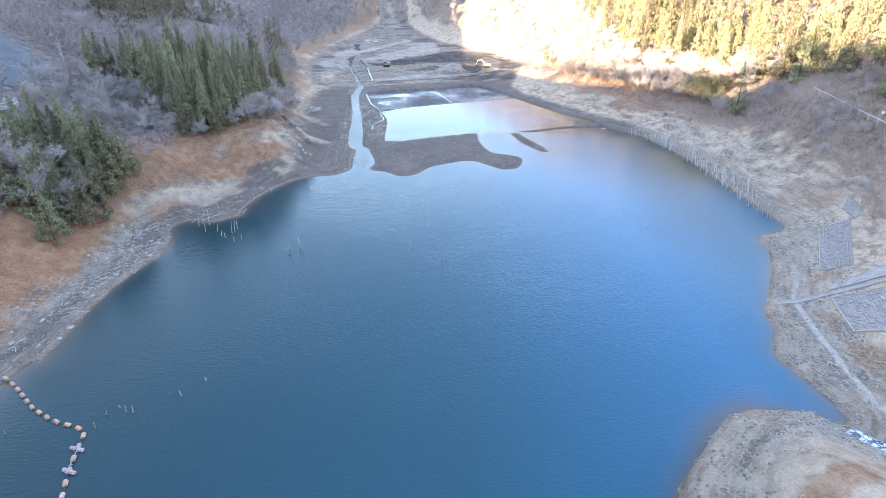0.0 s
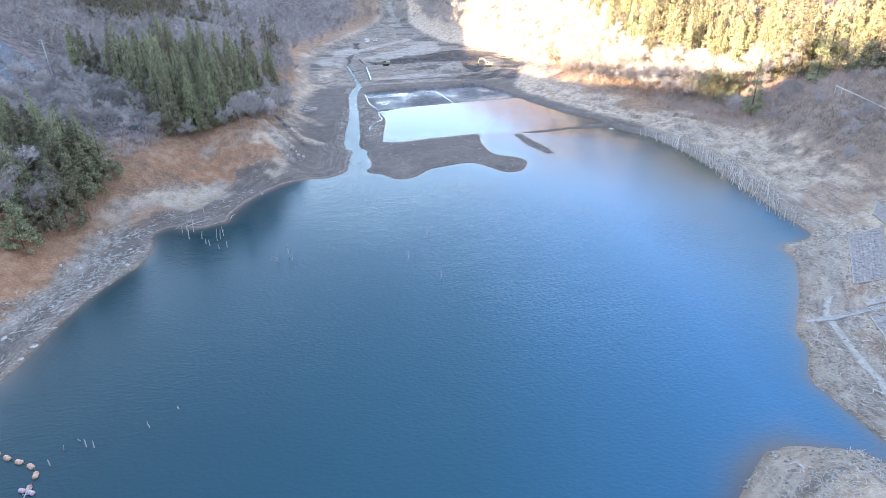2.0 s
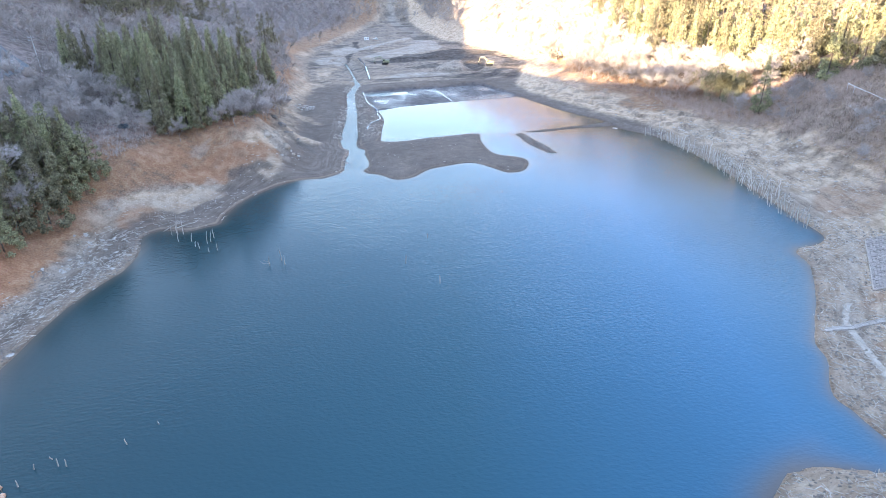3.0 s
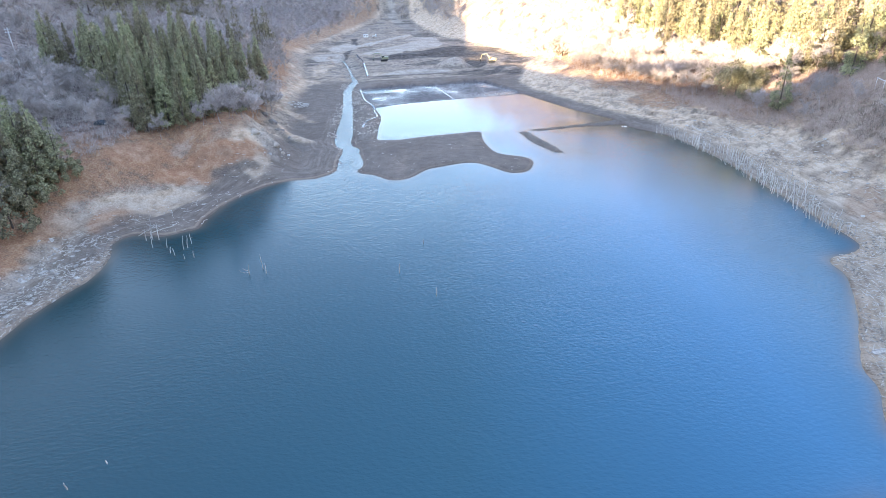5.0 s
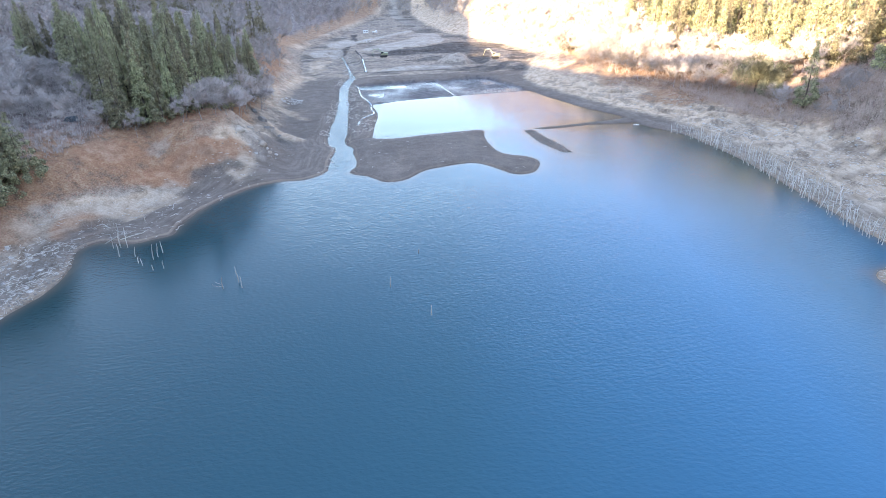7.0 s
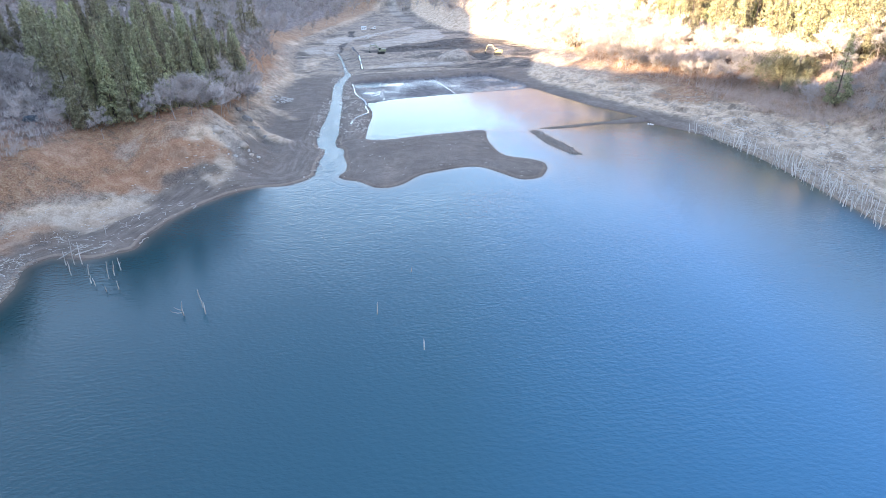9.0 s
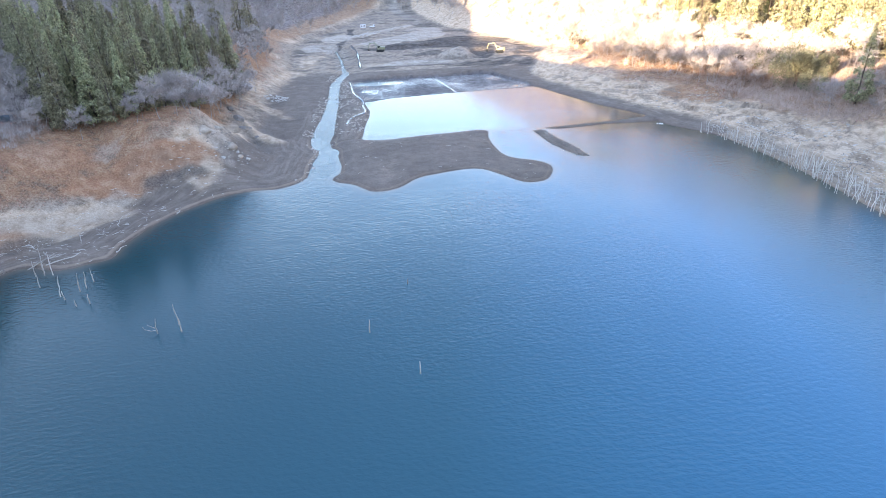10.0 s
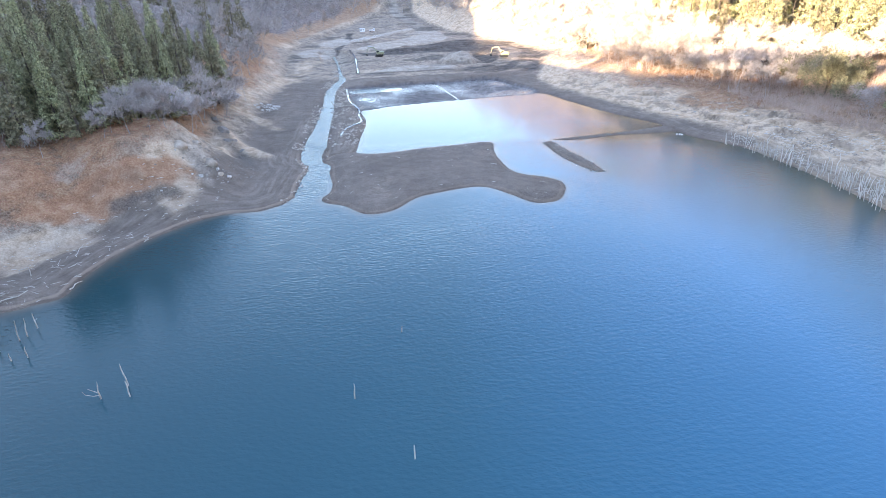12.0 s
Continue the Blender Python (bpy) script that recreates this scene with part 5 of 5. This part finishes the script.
def ribbon(line, half, lift, deep, even=False):
    """A strip along a plan line, draped on the ground, with thickness. even: level across and smooth along, as water lies."""
    p = np.array(line)
    d = np.gradient(p, axis=0)
    d /= np.hypot(*d.T)[:, None]
    n = np.stack([-d[:, 1], d[:, 0]], 1)
    bm = bmesh.new()
    rows = []
    if even:
        across = np.max([ground(*(p + n * k * half).T) for k in (-1, 0, 1)], axis=0)
        bed = np.array([across[max(0, i - 4):i + 5].max() for i in range(len(across))])
        bed = np.convolve(np.pad(bed, 4, mode="edge"), np.ones(9) / 9, "valid")
    for k in (-1, -0.4, 0.4, 1):
        w = half * (1 + 0.15 * vnoise(p[:, 0], p[:, 1], 2.5, 2, shift=k))
        q = p + n * (k * w)[:, None]
        z = bed + (lift if abs(k) < 1 else -deep) if even else ground(q[:, 0], q[:, 1]) + (lift if abs(k) < 1 else -deep)
        rows.append([bm.verts.new((x, y, h)) for (x, y), h in zip(q, z)])
    for r0, r1 in zip(rows, rows[1:]):
        for a, b, c, e in zip(r0, r0[1:], r1[1:], r1):
            bm.faces.new((a, b, c, e))
    bmesh.ops.recalc_face_normals(bm, faces=bm.faces[:])
    return bm


def finer(pts, n=4):
    return smooth_curve([tuple(q) for q in pts], n)


lone("gravel_track", ribbon(finer(track[:32]), 0.65, 0.08, 0.1), simple("pale track gravel", (0.38, 0.315, 0.255), (0.60, 0.52, 0.44), 1.6, 0.9), "narrow pale gravel track along the bank", "track", kind="structure")
brook_m, bn, bl, bb = material("brook water")
bco = bn.new("ShaderNodeNewGeometry").outputs["Position"]
foam = noise_node(bn, bl, 1.8, 6, 0.7, bco)
bl.new(ramp(bn, bl, foam, ((0.46, (0.06, 0.10, 0.14)), (0.56, (0.78, 0.80, 0.82)))), bb.inputs["Base Color"])
bb.inputs["Roughness"].default_value = 0.15
bump(bn, bl, foam, 0.8, 0.2, bb)
shallow_m, bn, bl, bb = material("shallow running water")
bco = bn.new("ShaderNodeNewGeometry").outputs["Position"]
swirl = noise_node(bn, bl, 0.9, 5, 0.6, bco)
bl.new(ramp(bn, bl, swirl, ((0.4, (0.03, 0.045, 0.06)), (0.62, (0.12, 0.15, 0.18)))), bb.inputs["Base Color"])
bb.inputs["Roughness"].default_value, bb.inputs["IOR"].default_value = 0.07, 1.333
bump(bn, bl, swirl, 0.15, 0.1, bb)
for water_line, half, label in ((trickle, 0.55, "thin shallow trickle winding beside the gravel bank"), (ditch, 0.7, "straight shallow ditch full of bright water"), (divide, 0.55, "narrow water cut across the soaked mud")):
    lone("trickle", ribbon(finer(water_line), half, 0.03, 0.5, True), shallow_m, label, "stream", kind="structure")
lone("brook", ribbon(finer(brook[2:]), 1.0, 0.16, 0.05), brook_m, "shallow white-water brook running into the lake", "brook", kind="structure")


def revetment(corners, nu, nv, label):
    top = thing("stone_revetment", label, "revetment", "stone revetments")
    g = drape(corners, nu + 1, nv + 1, 0.10)
    vs, fs = [], []
    for j in range(nv):
        for i in range(nu):
            q = np.array([g[j, i], g[j, i + 1], g[j + 1, i + 1], g[j + 1, i]])
            m = q.mean(0)
            k = len(vs)
            low = m + (q - m) * 0.97 - (0, 0, 0.12)
            high = m + (q - m) * rng.uniform(0.80, 0.95) + (0, 0, rng.uniform(0.0, 0.10))
            vs += [tuple(p) for p in low] + [tuple(p) for p in high]
            fs += [(k + 4, k + 5, k + 6, k + 7)] + [(k + a, k + (a + 1) % 4, k + 4 + (a + 1) % 4, k + 4 + a) for a in range(4)]
    mesh = bpy.data.meshes.new("stone_facing")
    mesh.from_pydata(vs, [], fs)
    mesh.materials.append(stone_mat)
    o = tagged(new("stone_facing", mesh), kind="stuff")
    o.parent = top
    for k, (p, q) in enumerate(zip(corners, corners[1:] + corners[:1])):
        bm = bmesh.new()
        n = 9
        pts = [(p[0] + (q[0] - p[0]) * i / n, p[1] + (q[1] - p[1]) * i / n) for i in range(n + 1)]
        zz = ground(np.array([a for a, _ in pts]), np.array([b for _, b in pts]))
        for (x0, y0), (x1, y1), z0, z1 in zip(pts, pts[1:], zz, zz[1:]):
            ln = math.hypot(x1 - x0, y1 - y0)
            tilt = math.degrees(math.atan2(z1 - z0, ln))
            m = pose((x0 + x1) / 2, (y0 + y1) / 2, (z0 + z1) / 2 + 0.12, 0, 0, math.degrees(math.atan2(y1 - y0, x1 - x0))) @ pose(0, 0, 0, 0, -tilt, 0) @ Matrix.Diagonal((ln * 1.03, 0.18, 0.22, 1))
            bmesh.ops.create_cube(bm, size=1, matrix=m)
        part("edge_beam", bm, beam_mat, top, "weathered concrete edge beam")


beam_mat = simple("weathered beam", (0.30, 0.245, 0.20), (0.46, 0.385, 0.32), 1.0, 0.9)
stone_mat = simple("facing stone", (0.25, 0.207, 0.183), (0.44, 0.372, 0.33), 1.1, 0.9)
revetment([(69.4, 158.5), (74.3, 157.3), (85.7, 175.9), (80, 176.6)], 11, 42, "long grey rubble-stone revetment on the eastern bank")
revetment([(86.6, 176), (89.5, 177.9), (93.3, 188.8), (88.3, 182.6)], 8, 22, "short grey rubble-stone revetment on the eastern bank")
revetment([(63.3, 139.3), (80, 134), (86, 147.2), (65.5, 148.6)], 38, 19, "grey stone-faced terrace slope below dry grass")
revetment([(66.6, 151.0), (86, 150.3), (88, 155.5), (66.8, 152.2)], 40, 8, "grey stone-faced terrace slope beside the steps")

flight = thing("bank_steps", "long pale concrete flight of steps up the bank", "steps")
bm = bmesh.new()
n = 110
step_mat = simple("worn step concrete", (0.30, 0.262, 0.23), (0.46, 0.41, 0.37), 1.0, 0.9)
zz = ground(np.linspace(57.4, 92, n), np.linspace(150.4, 149.0, n))
for i in range(n):
    box(bm, 57.4 + 34.6 * i / (n - 1), 150.4 - 1.4 * i / (n - 1), zz[i] + 0.02, 0.30, 0.6, 0.3)
part("treads", bm, step_mat, flight)
for side in (-0.37, 0.37):
    bm = bmesh.new()
    for i in range(n - 1):
        x = 57.4 + 34.6 * (i + 0.5) / (n - 1)
        box(bm, x, 150.4 - 1.4 * i / (n - 1) + side, (zz[i] + zz[i + 1]) / 2 + 0.12, 0.34, 0.12, 0.26)
    part("kerb", bm, step_mat, flight, "pale concrete side kerb")

rail_pts = [(106.7, 231.4), (107.4, 222), (108.1, 213), (108.9, 203), (109.8, 192)]
curve = smooth_curve(rail_pts, 6)
ends = ground(curve[[0, -1], 0], curve[[0, -1], 1])
cz = np.linspace(ends[0], ends[1], len(curve)) + max(0.2, float(np.max(ground(curve[:, 0], curve[:, 1]) - np.linspace(ends[0], ends[1], len(curve)))) - 0.4)
rail = thing("guard_rail", "white roadside guard rail above the scrub", "guard rail")
bm = bmesh.new()
for (x0, y0), (x1, y1), z0, z1 in zip(curve, curve[1:], cz, cz[1:]):
    ln = math.hypot(x1 - x0, y1 - y0)
    m = pose((x0 + x1) / 2, (y0 + y1) / 2, (z0 + z1) / 2 + 0.95, 0, 0, math.degrees(math.atan2(y1 - y0, x1 - x0))) @ pose(0, 0, 0, 0, -math.degrees(math.atan2(z1 - z0, ln)), 0) @ Matrix.Diagonal((ln * 1.02, 0.05, 0.16, 1))
    bmesh.ops.create_cube(bm, size=1, matrix=m)
part("beam", bm, white_paint, rail)
for (x, y), z in list(zip(curve, cz))[::2]:
    bm = bmesh.new()
    tube(bm, [(x + 0.1, y, min(z, ground_at(x, y)) - 0.4), (x + 0.1, y, z + 1.1)], [0.06, 0.06], 8)
    part("post", bm, white_paint, rail)
mirror = thing("traffic_mirror", "round traffic mirror on a post beside the road", "traffic mirror", at=pose(109.3, 206.5, ground_at(109.3, 206.5)))
bm = bmesh.new()
tube(bm, [(0, 0, -0.4), (0, 0, 3.4)], [0.05, 0.05], 8)
part("post", bm, orange, mirror)
bm = bmesh.new()
tube(bm, [(0, -0.02, 3.1), (0, -0.16, 3.1)], [0.42, 0.36], 16)
part("mirror_disc", bm, white_paint, mirror, "pale round mirror")

# ---- the west slope: sprayed concrete bank, viewing deck, pole, covered heap ----
g = drape([(-163, 293), (-131, 273), (-127, 249), (-160, 240)], 14, 12, 0.35)
bm = bmesh.new()
grid = [[bm.verts.new(p) for p in row] for row in g]
for r0, r1 in zip(grid, grid[1:]):
    for a, b, c, d in zip(r0, r0[1:], r1[1:], r1):
        bm.faces.new((a, b, c, d))
made = bmesh.ops.extrude_face_region(bm, geom=bm.faces[:])
for v in made["geom"]:
    if isinstance(v, bmesh.types.BMVert):
        v.co.z -= 0.6
bmesh.ops.recalc_face_normals(bm, faces=bm.faces[:])
lone("concrete_slope", bm, simple("sprayed concrete", (0.11, 0.12, 0.13), (0.18, 0.19, 0.20), 0.25, 0.9), "smooth pale sprayed-concrete hillside", "slope", kind="structure")

outcrop_mat = simple("tan outcrop", (0.26, 0.20, 0.15), (0.48, 0.39, 0.31), 1.3, 0.9)
# rock outcrops of the knoll's nose
for x, y, size, mat, label in ((-48.3, 237.4, 3.2, outcrop_mat, "pale weathered rock outcrop in the bank"), (-47.2, 242.5, 2.8, outcrop_mat, "pale weathered rock outcrop in the bank"), (-43.8, 238.8, 3.0, outcrop_mat, "pale weathered rock outcrop in the bank"), (-41.6, 237.4, 2.0, outcrop_mat, "pale weathered rock outcrop in the bank"),
                               (-57.0, 277.5, 4.4, dark_rock, "dark wet rock face at the foot of the knoll"), (-53.0, 271.0, 5.0, dark_rock, "dark wet rock face at the foot of the knoll"), (-49.5, 266.5, 4.6, dark_rock, "dark wet rock face at the foot of the knoll"), (-46.0, 263.0, 3.4, dark_rock, "dark wet rock face at the foot of the knoll")):
    lone("rock_outcrop", rock_bm(int(size * 7 + y), size, 0.7, 2), mat, label, "rock", pose(x, y, ground_at(x, y) - size * 0.2, 0, 0, y * 7), "outcrops")

dx, dy = -117.6, 219.5
dz = ground_at(dx, dy)
deck = thing("viewing_deck", "round viewing deck with white railings on lattice legs", "viewing deck", at=pose(dx, dy, dz - 2.2) @ Matrix.Scale(1.2, 4))
bm = bmesh.new()
tube(bm, [(0, 0, 7.0), (0, 0, 7.3)], [5.2, 5.2], 28)
part("floor_slab", bm, concrete, deck)
for h in (7.75, 8.3):
    bm = bmesh.new()
    ring = [(5.1 * math.cos(a), 5.1 * math.sin(a), h) for a in np.linspace(0, 2 * math.pi, 37)]
    tube(bm, ring, [0.06] * 37, 6, False)
    part("rail", bm, white_paint, deck)
for a in np.linspace(0, 2 * math.pi, 24, endpoint=False):
    bm = bmesh.new()
    tube(bm, [(5.1 * math.cos(a), 5.1 * math.sin(a), 7.3), (5.1 * math.cos(a), 5.1 * math.sin(a), 8.35)], [0.05, 0.05], 6)
    part("post", bm, white_paint, deck)
legs = [(3.6 * math.cos(a), 3.6 * math.sin(a)) for a in np.linspace(0.4, 0.4 + 2 * math.pi, 6, endpoint=False)]
for i, (x, y) in enumerate(legs):
    bm = bmesh.new()
    tube(bm, [(x, y, -2.5), (x, y, 7.0)], [0.16, 0.16], 8)
    part("leg", bm, white_paint, deck)
    q = legs[(i + 1) % 6]
    for z0, z1 in ((0.3, 3.4), (3.4, 0.3), (3.6, 6.8), (6.8, 3.6)):
        bm = bmesh.new()
        tube(bm, [(x, y, z0), (q[0], q[1], z1)], [0.07, 0.07], 6)
        part("brace", bm, white_paint, deck)

pz = ground_at(-127.5, 272.5)
pole = thing("utility_pole", "concrete utility pole with crossarms beside the road", "utility pole", at=pose(-127.5, 272.5, pz))
bm = bmesh.new()
tube(bm, [(0, 0, -0.8), (0, 0, 11)], [0.19, 0.12], 10)
part("shaft", bm, concrete, pole)
for h in (9.6, 10.5):
    bm = bmesh.new()
    box(bm, 0, -0.15, h, 1.9, 0.1, 0.1)
    for k in (-0.8, 0.0, 0.8):
        tube(bm, [(k, -0.15, h + 0.05), (k, -0.15, h + 0.28)], [0.05, 0.04], 6)
    part("crossarm", bm, steel, pole)
hz = ground_at(-82.5, 229.5)
heap = thing("covered_heap", "small heap under a dark blue tarpaulin", "tarpaulin", at=pose(-82.5, 229.5, hz))
bm = rock_bm(90, 3.4, 0.75, 2)
part("tarpaulin", bm, simple("blue tarpaulin", (0.03, 0.05, 0.065), (0.07, 0.095, 0.12), 1.0, 0.5), heap, smooth=True)
bm = bmesh.new()
for x, y in ((-1.6, 0.2), (1.5, -0.4), (0.2, 1.3)):
    box(bm, x, y, 0.1, 0.4, 0.3, 0.3, 30, 0, 0.04)
part("weight_block", bm, concrete, heap)


def round_bush(at, h, w, seed):
    top = thing("evergreen_bush", "broad dark evergreen bush on the grassy bank", "bush", at=at)
    rnd = random.Random(seed)
    trunk = bmesh.new()
    for k in range(4):
        a = rnd.uniform(0, 6.28)
        tube(trunk, [(0, 0, -0.3), (math.cos(a) * 0.5, math.sin(a) * 0.5, h * 0.4), (math.cos(a) * w * 0.3, math.sin(a) * w * 0.3, h * 0.8)], [0.16, 0.11, 0.04], 5)
    part("trunk", trunk, bark, top)
    lobes = [(rnd.gauss(0, w * 0.26), rnd.gauss(0, w * 0.22), h * rnd.uniform(0.3, 0.75), rnd.uniform(0.11, 0.24) * w) for _ in range(14)]
    vs, fs = [], []
    for _ in range(11000):
        x, y, z, r = lobes[rnd.randrange(14)]
        d = Vector((rnd.gauss(0, 1), rnd.gauss(0, 1), rnd.gauss(0.2, 0.8))).normalized()
        p = Vector((x, y, z)) + d * r * rnd.uniform(0.6, 1.08)
        if p.z < 0.1:
            continue
        s = rnd.uniform(0.26, 0.55)
        u = d.orthogonal().normalized() * s * 0.4
        tip = p + (d + Vector((0, 0, 0.3))).normalized() * s
        k = len(vs)
        vs += [p - u, p + u, tip]
        fs.append((k, k + 1, k + 2))
    mesh = bpy.data.meshes.new("crown")
    mesh.from_pydata(vs, [], fs)
    mesh.materials.append(bush_green)
    o = tagged(new("crown", mesh), kind="stuff")
    o.parent = top


round_bush(pose(95.0, 275.5, ground_at(95.0, 275.5)), 9.5, 18.0, 5)
round_bush(pose(60.5, 383, ground_at(60.5, 383)), 7.0, 7.0, 8)
c = copy_thing(cedars[3], pose(0, 0, 0))
c.matrix_world = pose(97.2, 253.5, ground_at(97.2, 253.5) - 0.2) @ Matrix.Diagonal((1.1, 1.1, 1.15, 1))
c["label"] = "lone slender dark green cedar on the bank"


# ---- the works upstream ----
yellow = simple("machine yellow", (0.46, 0.37, 0.18), (0.58, 0.49, 0.28), 2.0, 0.45, vary=0.05)
lime = simple("machine green-yellow", (0.21, 0.22, 0.13), (0.29, 0.30, 0.18), 2.0, 0.45, vary=0.05)
rubber = simple("track rubber", (0.015, 0.015, 0.015), (0.05, 0.047, 0.045), 3.0, 0.8)


def excavator(at, paint, label, swing):
    top = thing("excavator", label, "excavator", "excavators", at)
    for side in (-1, 1):
        bm = bmesh.new()
        prof = [(-1.9, 0.45), (-1.7, 0.12), (-1.3, 0.02), (1.3, 0.02), (1.7, 0.12), (1.9, 0.45), (1.7, 0.8), (1.3, 0.9), (-1.3, 0.9), (-1.7, 0.8)]
        f = [[bm.verts.new((x, side * 1.1 + w, z)) for x, z in prof] for w in (-0.28, 0.28)]
        bm.faces.new(f[0])
        bm.faces.new(f[1][::-1])
        for i in range(10):
            bm.faces.new((f[0][i], f[1][i], f[1][(i + 1) % 10], f[0][(i + 1) % 10]))
        bmesh.ops.recalc_face_normals(bm, faces=bm.faces[:])
        part("track", bm, rubber, top)
    bm = bmesh.new()
    box(bm, 0, 0, 0.75, 2.2, 1.7, 0.5, 0, 0, 0.05)
    tube(bm, [(0, 0, 0.9), (0, 0, 1.15)], [0.7, 0.7], 16)
    part("undercarriage", bm, dark_steel, top)

    def turned(bm):
        bmesh.ops.rotate(bm, verts=bm.verts[:], cent=(0, 0, 0), matrix=Matrix.Rotation(radians(swing), 3, "Z"))
        return bm

    bm = bmesh.new()
    box(bm, -0.9, 0, 1.75, 2.9, 2.5, 1.1, 0, 0, 0.12)
    box(bm, -1.9, 0, 1.7, 0.9, 2.5, 1.2, 0, 0, 0.2)
    part("house", turned(bm), paint, top)
    bm = bmesh.new()
    box(bm, 0.55, 0.75, 2.05, 1.5, 0.95, 1.75, 0, 0, 0.1)
    cab = part("cab", turned(bm), paint, top)
    bm = bmesh.new()
    box(bm, 1.29, 0.75, 2.3, 0.06, 0.75, 0.95)
    box(bm, 0.55, 1.215, 2.35, 1.1, 0.05, 0.8)
    part("window", turned(bm), glass, cab)
    for name, pts, w in (("boom", [(0.6, -0.2, 1.7), (2.6, -0.2, 4.3), (5.2, -0.2, 3.9)], 0.26), ("stick", [(4.9, -0.2, 4.3), (5.9, -0.2, 1.6)], 0.2)):
        bm = bmesh.new()
        tube(bm, pts, [w, w * 1.25, w * 0.8] if len(pts) == 3 else [w, w * 0.7], 4)
        part(name, turned(bm), paint, top)
    bm = bmesh.new()
    for x0, y0, x1, y1 in ((1.3, 1.9, 2.4, 3.7), (2.8, 4.6, 4.8, 4.6)):
        tube(bm, [(x0, -0.2, y0), (x1, -0.2, y1)], [0.09, 0.06], 6)
    part("ram", turned(bm), steel, top)
    bm = bmesh.new()
    pr = [(5.6, 1.6), (6.1, 1.5), (6.2, 0.9), (5.7, 0.45), (5.1, 0.6), (5.3, 1.0)]
    f = [[bm.verts.new((x, w, z)) for x, z in pr] for w in (-0.7, 0.3)]
    bm.faces.new(f[0])
    bm.faces.new(f[1][::-1])
    for i in range(6):
        bm.faces.new((f[0][i], f[1][i], f[1][(i + 1) % 6], f[0][(i + 1) % 6]))
    part("bucket", turned(bm), dark_steel, top)


for (x, y), paint, label, swing in (((27.5, 400), yellow, "yellow excavator with a raised boom on the mud flat", 172), ((-29.5, 414), lime, "lime-yellow excavator digging beside the stream", 185)):
    excavator(pose(x, y, ground_at(x, y)), paint, label, swing)

cx, cy = -50.5, 513
cabin = thing("site_cabin", "white site cabin with dark windows on the gravel bank", "site cabin", at=pose(cx, cy, ground_at(cx, cy), 0, 0, 8) @ Matrix.Scale(0.72, 4))
bm = bmesh.new()
box(bm, 0, 0, 1.45, 4.6, 2.3, 2.5, 0, 0, 0.06)
part("body", bm, white_paint, cabin)
for x in (-1.2, 1.0):
    bm = bmesh.new()
    box(bm, x, -1.16, 1.6, 1.2, 0.05, 0.9)
    part("window", bm, glass, cabin)
bm = bmesh.new()
box(bm, 0, 0, 2.78, 4.8, 2.5, 0.14, 0, 0, 0.03)
part("roof", bm, steel, cabin)
for x in (-2, 2):
    bm = bmesh.new()
    box(bm, x, 0, 0.05, 0.3, 2.0, 0.5)
    part("foot", bm, concrete, cabin)
tx, ty = -44.4, 512.5
van = thing("small_truck", "small white flatbed truck parked beside the cabin", "truck", at=pose(tx, ty, ground_at(tx, ty), 0, 0, 12))
bm = bmesh.new()
box(bm, 1.1, 0, 1.15, 1.1, 1.45, 1.4, 0, 0, 0.12)
part("cab", bm, white_paint, van)
bm = bmesh.new()
box(bm, -0.6, 0, 0.75, 2.2, 1.45, 0.12)
for s in (-0.7, 0.7):
    box(bm, -0.6, s, 0.95, 2.2, 0.05, 0.35)
box(bm, -1.68, 0, 0.95, 0.05, 1.4, 0.35)
part("flatbed", bm, white_paint, van)
bm = bmesh.new()
box(bm, 1.62, 0, 1.45, 0.06, 1.2, 0.55)
box(bm, 1.15, -0.73, 1.45, 0.7, 0.05, 0.5)
part("window", bm, glass, van)
for x in (1.0, -1.0):
    for s in (-0.65, 0.65):
        bm = bmesh.new()
        tube(bm, [(x, s - 0.09, 0.28), (x, s + 0.09, 0.28)], [0.28, 0.28], 14)
        part("wheel", bm, rubber, van)
for x, y in ((58.7, 271.2), (59.3, 271.0), (59.8, 270.7)):
    lone("white_sack", rock_bm(int(x * 10), 0.55, 0.7), white_paint, "small white sack on the wet mud", "sack", pose(x, y, max(ground_at(x, y), 0) + 0.1), "sacks")
